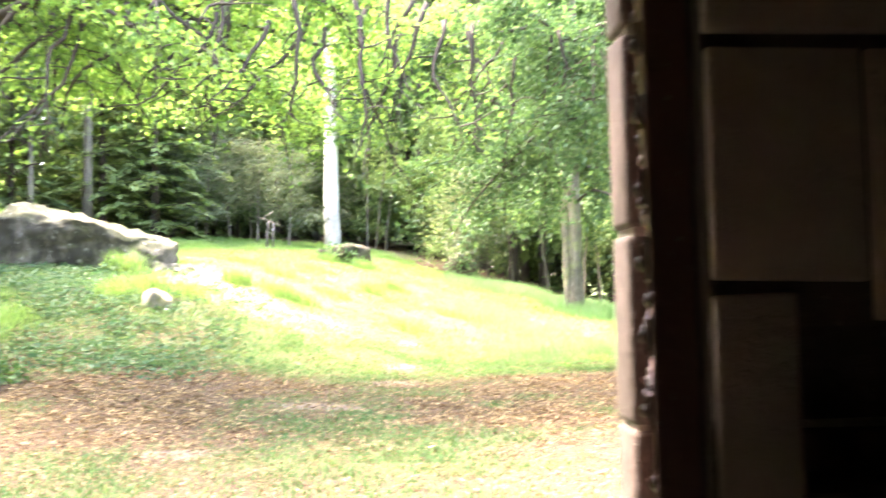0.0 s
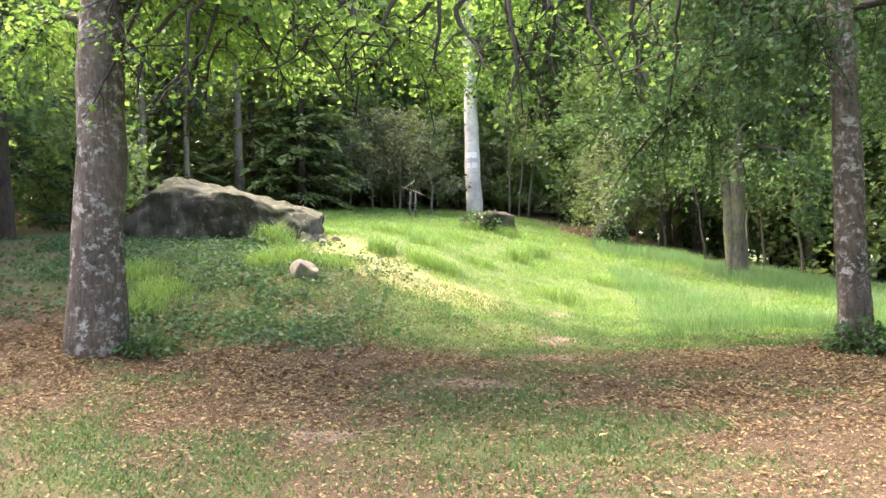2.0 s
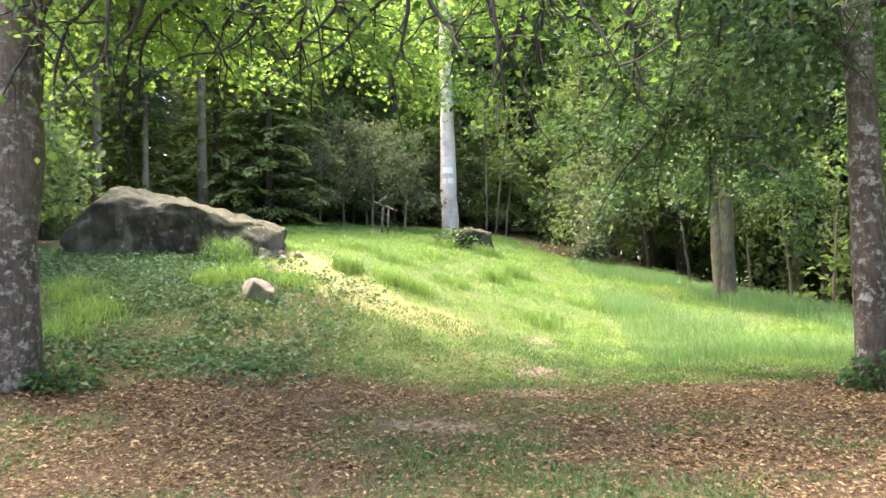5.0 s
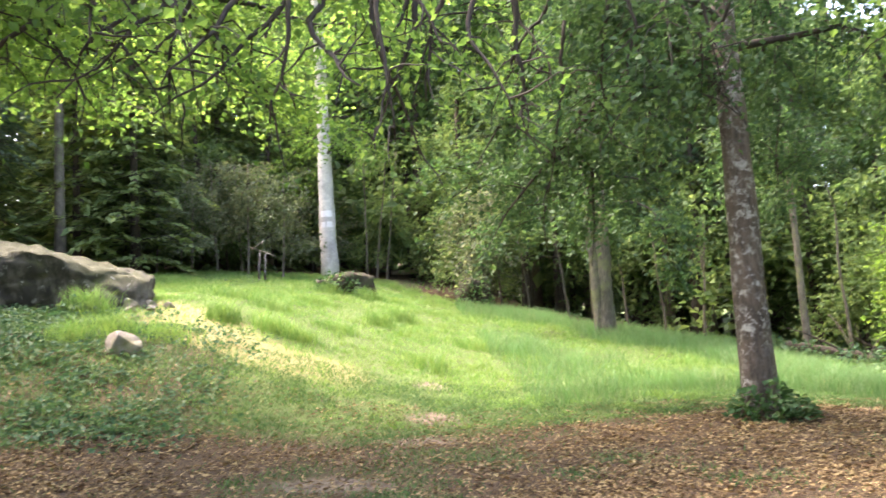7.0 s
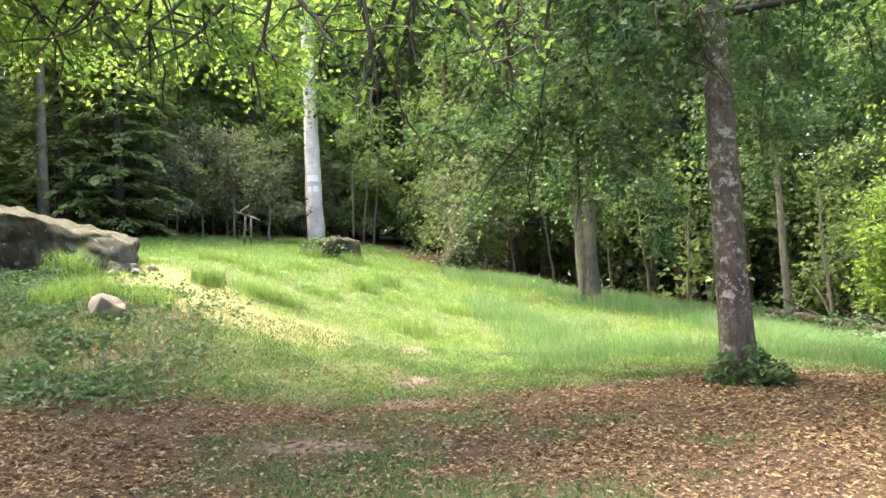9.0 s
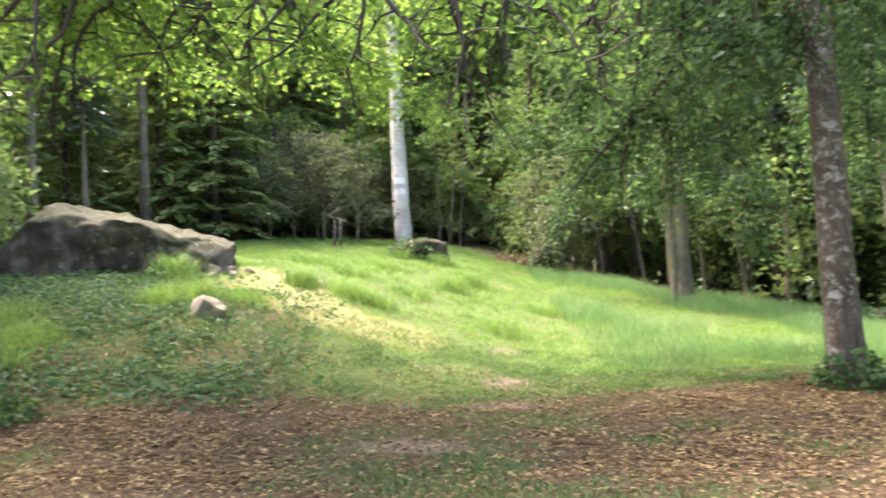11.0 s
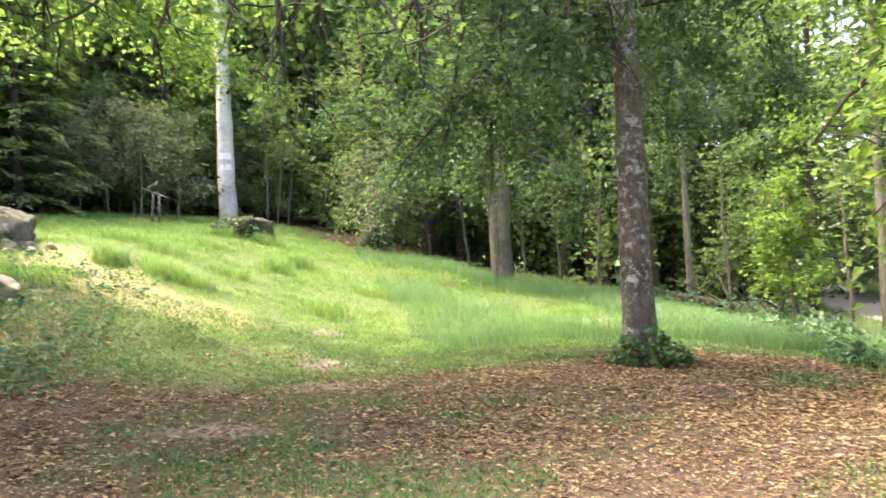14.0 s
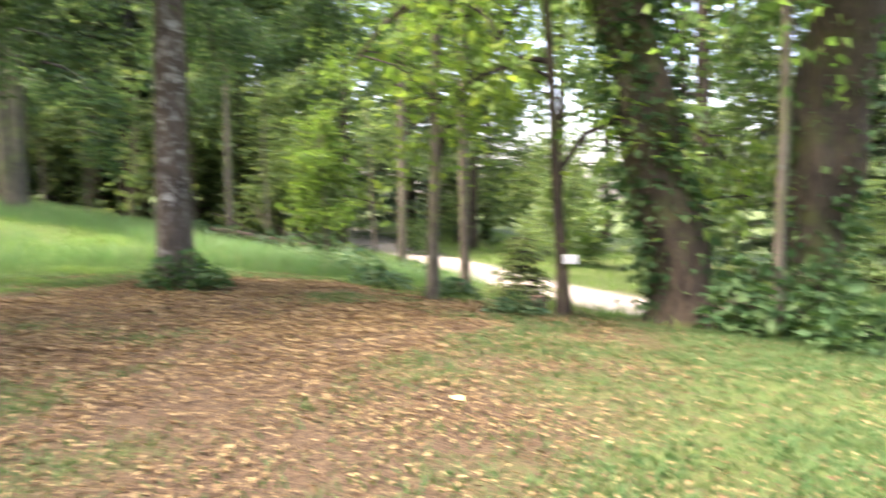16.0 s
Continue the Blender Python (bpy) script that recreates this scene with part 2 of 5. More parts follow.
WOOD_OLD = stone("old_door_wood", (0.06, 0.042, 0.03), (0.14, 0.095, 0.07), (0.24, 0.21, 0.18), 0.6, 6.0, None, 0.7, 0.4)
ROOF = stone("roof_slate", (0.05, 0.045, 0.045), (0.1, 0.09, 0.085), (0.12, 0.12, 0.08), 0.6, 5.0)
MOSS = stone("moss", (0.03, 0.045, 0.012), (0.08, 0.1, 0.025), (0.13, 0.13, 0.05), 0.6, 6.0)
CUT_WOOD = stone("cut_wood", (0.16, 0.1, 0.06), (0.3, 0.2, 0.12), (0.09, 0.06, 0.04), 0.6, 8.0)
SIGN = stone("white_board", (0.75, 0.74, 0.72), (0.82, 0.82, 0.8), (0.7, 0.7, 0.68), 0.65, 9.0, None, 0.4, 0.05)

# ---- mesh helpers ----


class Shape:
    """Collects vertices and faces of one mesh."""

    def __init__(self):
        self.v, self.f, self.n = [], [], 0

    def put(self, verts, faces):
        self.v.append(np.asarray(verts, float).reshape(-1, 3))
        self.f += [tuple(i + self.n for i in f) for f in faces]
        self.n += len(self.v[-1])
        return self

    def tube(self, path, radii, sides=8, cap=True, wobble=0.0):
        path = [Vector(p) for p in path]
        rings, ref = [], Vector((0.31, 0.95, 0.07))
        for i, p in enumerate(path):
            d = (path[min(i + 1, len(path) - 1)] - path[max(i - 1, 0)]).normalized()
            if abs(d.dot(ref)) > 0.93:
                ref = Vector((1, 0.1, 0))
            u = d.cross(ref).normalized()
            w = d.cross(u)
            for k in range(sides):
                a = 2 * math.pi * k / sides
                r = radii[i]
                if wobble:
                    r *= 1 + wobble * noise.noise(Vector((math.cos(a) * 1.3, math.sin(a) * 1.3, p.z * 0.9 + p.x)))
                rings.append(p + (u * math.cos(a) + w * math.sin(a)) * r)
        f = []
        for i in range(len(path) - 1):
            for k in range(sides):
                k2 = (k + 1) % sides
                f.append((i * sides + k, i * sides + k2, (i + 1) * sides + k2, (i + 1) * sides + k))
        if cap:
            f.append(tuple(range(sides - 1, -1, -1)))
            f.append(tuple((len(path) - 1) * sides + k for k in range(sides)))
        return self.put([tuple(p) for p in rings], f)

    def box(self, x0, x1, y0, y1, z0, z1, bevel=0.0):
        if not bevel:
            v = [(x, y, z) for z in (z0, z1) for x, y in ((x0, y0), (x1, y0), (x1, y1), (x0, y1))]
            return self.put(v, [(3, 2, 1, 0), (4, 5, 6, 7), (0, 1, 5, 4), (1, 2, 6, 5), (2, 3, 7, 6), (3, 0, 4, 7)])
        bm = bmesh.new()
        bmesh.ops.create_cube(bm, size=1)
        for q in bm.verts:
            q.co = Vector(((x0 + x1) / 2 + q.co.x * (x1 - x0), (y0 + y1) / 2 + q.co.y * (y1 - y0), (z0 + z1) / 2 + q.co.z * (z1 - z0)))
        bmesh.ops.bevel(bm, geom=bm.edges[:], offset=bevel, segments=2, profile=0.6, affect="EDGES")
        bm.verts.index_update()
        self.put([q.co[:] for q in bm.verts], [[q.index for q in f.verts] for f in bm.faces])
        bm.free()
        return self

    def mesh(self, name, material, smooth=True):
        me = bpy.data.meshes.new(name)
        me.from_pydata(np.concatenate(self.v).tolist(), [], self.f)
        me.materials.append(material)
        if smooth:
            me.shade_smooth()
        return me


def part(name, shape, material, parent=None, label="", smooth=True):
    ob = new(name, shape.mesh(name, material, smooth) if isinstance(shape, Shape) else shape)
    ob.parent = parent
    return tagged(ob, label)


def root(name, at, label, category, group="", kind=""):
    ob = new(name)
    ob.empty_display_size = 0.2
    ob.location = at
    return tagged(ob, label, category, group, kind)


def leaf_cards(name, centres, ways, size, material, width=0.55, fold=0.12, ups=None):
    """One mesh of many small folded leaves. ways: where each leaf's tip points."""
    n = len(centres)
    ways = ways / np.maximum(np.linalg.norm(ways, axis=1, keepdims=True), 1e-6)
    if ups is None:
        ups = np.random.normal(0, 0.55, (n, 3)) + np.array([0, 0, 1.0])
    side = np.cross(ways, ups)
    side /= np.maximum(np.linalg.norm(side, axis=1, keepdims=True), 1e-6)
    up = np.cross(side, ways)
    s = np.asarray(size).reshape(-1, 1) * np.ones((n, 1))
    base = centres - ways * s * 0.5
    tip = centres + ways * s * 0.5
    left = centres - ways * s * 0.08 - side * s * width * 0.5 + up * s * fold
    right = centres - ways * s * 0.08 + side * s * width * 0.5 + up * s * fold
    v = np.stack([base, right, tip, left], 1).reshape(-1, 3)
    me = bpy.data.meshes.new(name)
    me.from_pydata(v, [], np.arange(4 * n).reshape(-1, 4))
    me.materials.append(material)
    return me


def rand_dirs(rng, n, flat=0.5):
    d = rng.normal(0, 1, (n, 3))
    d[:, 2] = d[:, 2] * flat - 0.25
    return d


# ---- the lie of the land ----
LAND_Y = (-40, 6, 10, 13, 16, 20, 27, 36, 60, 110)
LAND = {
    -60: (6, 7, 8, 8, 9, 9, 10, 11, 14, 22), -16: (0.4, 0.6, 1.0, 1.6, 2.4, 2.8, 3.3, 4.6, 7, 14),
    -8: (0, 0.1, 0.5, 1.3, 2.1, 2.6, 3.2, 4.3, 6.6, 13), -5.5: (0, 0, 0.3, 0.95, 1.9, 2.5, 3.0, 4.1, 6.3, 13),
    -3: (0, 0, 0.05, 0.5, 1.6, 2.25, 2.9, 3.8, 6, 12), -0.5: (0, 0, 0, 0.02, 0.45, 1.3, 2.4, 3.6, 5.8, 12),
    2: (0, 0, 0, 0, 0.12, 0.6, 1.7, 3.0, 5.4, 11), 5: (0, -0.02, 0.02, 0.1, 0.15, 0.35, 1.3, 2.4, 4.8, 10),
    8: (-0.1, -0.12, -0.15, -0.08, 0.05, 0.2, 0.8, 1.5, 3.4, 8), 10: (-0.35, -0.35, -0.45, -0.5, -0.3, 0.02, 0.5, 1.1, 2.6, 6.5),
    12: (-0.7, -0.75, -0.85, -0.8, -0.6, -0.25, 0.2, 0.65, 2, 5),
    18: (-1.2, -1.1, -1.0, -0.9, -0.9, -0.7, -0.5, -0.1, 0.6, 3), 60: (-3, -3, -2.5, -2.5, -2, -2, -1.5, -1, 0, 2),
}
GX, GY = np.arange(-60, 60.01, 0.5), np.arange(-40, 110.01, 0.5)


def build_land():
    xs = sorted(LAND)
    cols = np.array([np.interp(GY, LAND_Y, LAND[x]) for x in xs])
    g = np.array([np.interp(GX, xs, cols[:, j]) for j in range(len(GY))]).T
    k = np.array([1, 2, 3, 2, 1.0])
    k /= k.sum()
    for _ in range(4):
        p = np.pad(g, 2, mode="edge")
        g = sum(k[i] * p[i:i + g.shape[0], 2:-2] for i in range(5))
        p = np.pad(g, 2, mode="edge")
        g = sum(k[i] * p[2:-2, i:i + g.shape[1]] for i in range(5))
    return g


LANDGRID = build_land()


def land(x, y):
    """Height of the ground, for numbers or arrays."""
    x, y = np.asarray(x, float), np.asarray(y, float)
    u, v = np.clip((x + 60) * 2, 0, len(GX) - 1.001), np.clip((y + 40) * 2, 0, len(GY) - 1.001)
    i, j = u.astype(int), v.astype(int)
    a, b = u - i, v - j
    g = LANDGRID
    z = g[i, j] * (1 - a) * (1 - b) + g[i + 1, j] * a * (1 - b) + g[i, j + 1] * (1 - a) * b + g[i + 1, j + 1] * a * b
    return z + 0.012 * np.sin(x * 2.1 + 0.7 * y) * np.sin(y * 1.7 - 0.4 * x)


def on_land(x, y, dz=0.0):
    return Vector((x, y, float(land(x, y)) + dz))


def bumps(x, y, s, seed=0.0):
    """Soft value noise between 0 and 1 on arrays."""
    x, y = np.asarray(x, float) * s + seed * 7.3, np.asarray(y, float) * s - seed * 3.1
    i, j = np.floor(x), np.floor(y)
    a, b = x - i, y - j
    a, b = a * a * (3 - 2 * a), b * b * (3 - 2 * b)

    def h(p, q):
        w = np.sin(p * 127.1 + q * 311.7 + seed * 17.0) * 43758.5453
        return w - np.floor(w)
    return (h(i, j) * (1 - a) + h(i + 1, j) * a) * (1 - b) + (h(i, j + 1) * (1 - a) + h(i + 1, j + 1) * a) * b


def smooth(v, a, b):
    t = np.clip((v - a) / (b - a), 0, 1)
    return t * t * (3 - 2 * t)


ROAD = ((12.0, -14), (14.5, -4), (14.6, 4), (13.6, 9.5), (14.6, 14), (17.0, 20), (20.5, 28), (26, 38), (33, 50), (40, 64))
TRACK = ((1.1, 35.0), (1.2, 37), (1.8, 42), (3.2, 47), (5.5, 52), (9, 58))


def to_line(x, y, line):
    best = np.full(np.shape(x), 1e9)
    for (ax, ay), (bx, by) in zip(line, line[1:]):
        l2 = (bx - ax) ** 2 + (by - ay) ** 2
        t = np.clip(((x - ax) * (bx - ax) + (y - ay) * (by - ay)) / l2, 0, 1)
        best = np.minimum(best, np.hypot(x - ax - t * (bx - ax), y - ay - t * (by - ay)))
    return best


def litter_at(x, y):
    """How thick the fallen leaves lie: under the two big trees, most of all."""
    n = bumps(x, y, 0.55, 1) * 0.6 + bumps(x, y, 1.7, 2) * 0.4
    edge = 12.6 + 0.28 * np.clip(x, 0, 9) * (x < 5) + 1.4 * (x >= 5) - 0.5 * smooth(-x, 1, 5)
    far = 1 - smooth(y, edge - 1.3, edge + 0.7)
    near = 0.46 + 0.54 * smooth(y + 0.75 * np.clip(x - 0.8, 0, 2.5) + 2.6 * (bumps(x, y, 0.6, 21) - 0.5), 6.6, 9.2)
    strip = 1 - 0.22 * np.exp(-((x - 0.1 + 0.06 * (y - 8) + 1.2 * (bumps(x, y, 0.7, 23) - 0.5)) / 0.95) ** 2)
    right = 1 - 0.86 * smooth((x - 0.6) * 0.616 - (y - 2.9) * 0.788 + bumps(x, y, 0.8, 22), -0.9, 2.2)
    return np.clip(far * near * strip * right * (0.38 + 0.78 * smooth(n, 0.32, 0.64)), 0, 1)


def bank_at(x, y):
    """The shaded ivy-grown bank below the boulder."""
    return smooth(-x, 1.6, 3.6) * smooth(y, 11.2, 12.3) * (1 - smooth(y, 16.5, 18.5)) * (1 - smooth(-x, 13, 17))


def bare_at(x, y):
    """Trodden earth: patches on the walking line and the gravel before the hut."""
    d = np.full(np.shape(x), 9.0)
    for cx, cy, rx, ry in ((0.55, 12.7, 0.62, 0.42), (0.87, 14.2, 0.5, 0.6), (0.9, 16.7, 0.35, 0.4), (-0.45, 10.4, 0.7, 0.35), (-1.4, 7.5, 0.5, 0.18)):
        d = np.minimum(d, np.hypot((x - cx) / rx, (y - cy) / ry))
    n = bumps(x, y, 2.2, 4) * 0.6 + bumps(x, y, 6.0, 24) * 0.4
    track = (1 - smooth(to_line(x, y, TRACK), 0.5, 1.3))
    return np.clip((1 - smooth(d, 0.3, 1.3)) * (0.35 + 0.9 * n) + track * 0.15, 0, 1)


DRY = ((-4.9, 19.2), (-4.3, 18.9), (-3.3, 17.6), (-2.7, 16.9), (-2.0, 16.6), (-1.2, 16.5))


def dry_at(x, y):
    """The trodden, sun-dried strip that leads past the boulder."""
    wob = bumps(x, y, 1.6, 41) * 0.6 + bumps(x, y, 4.2, 42) * 0.4
    return np.clip(0.95 * (1 - smooth(to_line(x, y, DRY), 0.1, 1.5)) * (0.2 + 1.1 * wob), 0, 1)


def wood_at(x, y):
    """Dark forest floor round the clearing."""
    edge_left = smooth(-x, 7.5, 10) * smooth(y, 18, 22)
    back = smooth(y - 0.25 * x * (x < 0), 36.5, 39.5) * (x < 9) + smooth(y + (x - 4) * 1.15 * (x > 4), 31, 33.5) * (x > 1.5) * (x < 15)
    return np.clip(np.maximum(np.maximum(edge_left, back), 0.8 * (1 - smooth(to_line(x, y, TRACK), 0.4, 1.3))), 0, 1)


def grid_axis(stops):
    out = []
    for a, b, step in stops:
        out += list(np.arange(a, b, step))
    return np.array(out + [stops[-1][1]])


gx = grid_axis(((-1500, -200, 260), (-200, -60, 35), (-60, -20, 4), (-20, -8, 0.8), (-8, 10, 0.18), (10, 22, 0.4), (22, 60, 3), (60, 200, 35), (200, 1500, 260)))
gy = grid_axis(((-1500, -200, 260), (-200, -40, 32), (-40, 0, 4), (0, 22, 0.18), (22, 42, 0.5), (42, 110, 3.4), (110, 200, 30), (200, 1500, 260)))
XX, YY = np.meshgrid(gx, gy, indexing="ij")
ZZ = land(XX, YY) + 0.03 * (bumps(XX, YY, 1.3, 9) - 0.5) * smooth(YY, 5, 8)
ZZ -= 0.03 * (1 - smooth(to_line(XX, YY, ROAD), 0.9, 1.4))
inside = (YY < 1.15) & (YY > -4.4) & (XX > -2.4) & (XX < 3.4)
ZZ = np.where(inside, -0.12, ZZ)
gv = np.stack([XX, YY, ZZ], -1).reshape(-1, 3)
ny = len(gy)
ii, jj = np.meshgrid(np.arange(len(gx) - 1), np.arange(ny - 1), indexing="ij")
a0 = (ii * ny + jj).ravel()
ground_mesh = bpy.data.meshes.new("ground")
ground_mesh.from_pydata(gv, [], np.stack([a0, a0 + ny, a0 + ny + 1, a0 + 1], 1))
for key, fn in (("litter", litter_at), ("bank", bank_at), ("bare", bare_at), ("dry", dry_at), ("wood", wood_at), ("road", lambda x, y: 1 - smooth(to_line(x, y, ROAD), 0.9, 1.35))):
    at = ground_mesh.attributes.new(key, "FLOAT", "POINT")
    at.data.foreach_set("value", fn(gv[:, 0], gv[:, 1]).astype(np.float32))
ground_mesh.shade_smooth()


def ground_material():
    m, nt, b = nodes_of("clearing_ground")

    def mask(key):
        n = nt.nodes.new("ShaderNodeAttribute")
        n.attribute_name = key
        return n.outputs["Fac"]

    def broken(key, sharp=0.25, scale=9):
        """A mask with a ragged edge."""
        ad = nt.nodes.new("ShaderNodeMath")
        ad.operation = "ADD"
        nt.links.new(mask(key), ad.inputs[0])
        nt.links.new(noise_of(nt, scale, 6, 0.75), ad.inputs[1])
        return ramp(nt, ad.outputs[0], ((min(0.999, 0.85 - sharp), (0, 0, 0)), (0.95, (1, 1, 1))))

    fine = noise_of(nt, 55, 5, 0.75)
    mid = noise_of(nt, 6, 6, 0.7)
    wide = noise_of(nt, 0.8, 4, 0.6)
    grass = mix(nt, wide, ramp(nt, fine, ((0.38, (0.03, 0.055, 0.014)), (0.62, (0.105, 0.16, 0.04)))),
                ramp(nt, mid, ((0.38, (0.045, 0.09, 0.022)), (0.62, (0.105, 0.14, 0.04)))))
    soil = ramp(nt, fine, ((0.38, (0.032, 0.022, 0.014)), (0.52, (0.085, 0.06, 0.036)), (0.64, (0.19, 0.135, 0.08))))
    bank = mix(nt, ramp(nt, noise_of(nt, 1.3, 5, 0.65), ((0.42, (0, 0, 0)), (0.58, (1, 1, 1)))), ramp(nt, fine, ((0.4, (0.03, 0.05, 0.018)), (0.62, (0.11, 0.12, 0.045)))), ramp(nt, fine, ((0.38, (0.05, 0.036, 0.02)), (0.62, (0.125, 0.095, 0.052)))))
    wood = ramp(nt, mid, ((0.38, (0.055, 0.038, 0.022)), (0.66, (0.17, 0.115, 0.062))))
    dry = ramp(nt, fine, ((0.36, (0.15, 0.14, 0.05)), (0.64, (0.3, 0.265, 0.12))))
    bare = ramp(nt, mid, ((0.4, (0.11, 0.083, 0.06)), (0.6, (0.23, 0.185, 0.14))))
    gravel = ramp(nt, fine, ((0.3, (0.3, 0.26, 0.21)), (0.7, (0.52, 0.47, 0.4))))
    c = mix(nt, broken("bank"), grass, bank)
    c = mix(nt, broken("litter", 0.4), c, soil)
    c = mix(nt, mask("wood"), c, wood)
    c = mix(nt, broken("dry"), c, dry)
    c = mix(nt, broken("bare"), c, bare)
    c = mix(nt, mask("road"), c, gravel)
    nt.links.new(c, b.inputs["Base Color"])
    b.inputs["Roughness"].default_value = 0.95
    b.inputs["Specular IOR Level"].default_value = 0.2
    bump(nt, b, fine, 0.7, 0.03)
    return m


ground_mesh.materials.append(ground_material())
tagged(new("ground", ground_mesh), "sloping woodland clearing with grass, fallen leaves and bare earth", "ground", kind="structure")

# ---- the stone hut from which the walk sets out ----
DOOR_L, DOOR_R = -0.05, 1.05
Y_OUT, Y_REB, Y_IN = 1.05, 0.952, 0.80


def chipped_block(x0, x1, y0, y1, z0, z1, seed, bev=0.012):
    """A dressed stone with rounded, knocked edges."""
    s = Shape().box(x0, x1, y0, y1, z0, z1, bev)
    v = s.v[0]
    for k in range(len(v)):
        p = Vector(v[k])
        v[k] = p + noise.noise_vector(p * 6 + Vector((seed, 0, 0))) * 0.006
    return s


hut_wall = tagged(new("wall_front"), "front wall of the hut in weathered red sandstone blocks", "wall", kind="structure")
JOINTS = (0.0, 0.22, 0.59, 0.95, 1.325, 1.695, 2.06, 2.3)
JOINTS_R = (0.0, 0.3, 0.62, 0.94, 1.3, 1.63, 1.98, 2.3)
k = 0
for side, joints in ((-1, JOINTS), (1, JOINTS_R)):
    for z0, z1 in zip(joints, joints[1:]):
        k += 1
        x0, x1 = (-0.62 + 0.1 * (k % 2), DOOR_L) if side < 0 else (DOOR_R, 1.62 - 0.1 * (k % 2))
        part("stone_block", chipped_block(x0, x1, Y_REB, Y_OUT, z0 + 0.006, z1 - 0.006, k), SANDSTONE, hut_wall)
mort = Shape()
for x0, x1 in ((-0.6, DOOR_L - 0.012), (DOOR_R + 0.012, 1.6)):
    mort.box(x0, x1, Y_REB + 0.004, Y_OUT - 0.006, 0, 2.3)
part("mortar", mort, MORTAR, hut_wall, smooth=False)
part("lintel", chipped_block(-0.62, 1.62, Y_REB, Y_OUT, 2.306, 2.62, 99), SANDSTONE, hut_wall)
rest = Shape()
rest.box(-2.3, -0.64, Y_REB, Y_OUT, 0, 3.0).box(1.64, 3.3, Y_REB, Y_OUT, 0, 3.0).box(-0.64, 1.64, Y_REB, Y_OUT, 2.63, 3.0)
part("outer_masonry", rest, SANDSTONE, hut_wall, smooth=False)
# inner leaf of the wall, built of blocks, with a small dark niche beside the door
inner = Shape()
inner.box(-2.0, -0.16, Y_IN + 0.012, Y_REB, 0, 2.6).box(1.13, 1.27, Y_IN + 0.012, Y_REB, 0, 2.6).box(1.52, 3.0, Y_IN + 0.012, Y_REB, 0, 2.6)
inner.box(1.27, 1.52, Y_IN + 0.012, Y_REB, 0, 1.22).box(1.27, 1.52, Y_IN + 0.012, Y_REB, 1.47, 2.6).box(-0.14, 1.13, Y_IN + 0.012, Y_REB, 2.34, 2.6)
part("wall_core", inner, GROUT, hut_wall, smooth=False)
for i, (x0, x1, z0, z1) in enumerate(((1.135, 1.265, 0.9, 1.18), (1.135, 1.265, 1.2, 1.52), (1.135, 1.38, 1.54, 1.9), (1.39, 1.8, 1.48, 1.9), (1.135, 1.6, 1.92, 2.3),
                                      (1.53, 1.9, 1.16, 1.46), (1.275, 1.8, 0.82, 1.2), (1.135, 1.6, 0.4, 0.8), (1.61, 2.1, 1.92, 2.3), (1.135, 1.7, 0.02, 0.38))):
    part("stone_block", chipped_block(x0, x1, Y_IN, Y_IN + 0.02, z0, z1, 40 + i, 0.008), PLASTER, hut_wall)
hut_side = Shape()
hut_side.box(-2.3, -2.0, -4.0, Y_REB, 0, 3.0).box(3.0, 3.3, -4.0, Y_REB, 0, 3.0).box(-2.3, 3.3, -4.3, -4.0, 0, 3.0)
tagged(part("wall_back_and_sides", hut_side, PLASTER, smooth=False), "plain stone side and back walls of the hut", "wall", kind="structure")
tagged(part("floor", Shape().box(-2.0, 3.0, -4.0, Y_OUT - 0.004, -0.1, 0.005), PALE_STONE, smooth=False), "worn stone floor of the hut", "floor", kind="structure")
tagged(part("ceiling", Shape().box(-2.0, 3.0, -4.0, Y_REB, 2.604, 2.7), WOOD_OLD, smooth=False), "dark boarded ceiling of the hut", "ceiling", kind="structure")
roof = Shape().put([(-2.6, -4.6, 2.95), (3.6, -4.6, 2.95), (3.6, 1.4, 2.95), (-2.6, 1.4, 2.95), (0.5, -4.6, 4.9), (0.5, 1.4, 4.9),
                    (-2.6, -4.6, 3.05), (3.6, -4.6, 3.05), (3.6, 1.4, 3.05), (-2.6, 1.4, 3.05)],
                   [(0, 3, 2, 1), (6, 4, 5, 9), (4, 7, 8, 5), (9, 5, 8), (6, 7, 4), (0, 1, 7, 6), (1, 2, 8, 7), (2, 3, 9, 8), (3, 0, 6, 9)])
tagged(part("roof", roof, ROOF, smooth=False), "dark slate gable roof of the hut", "roof", kind="structure")


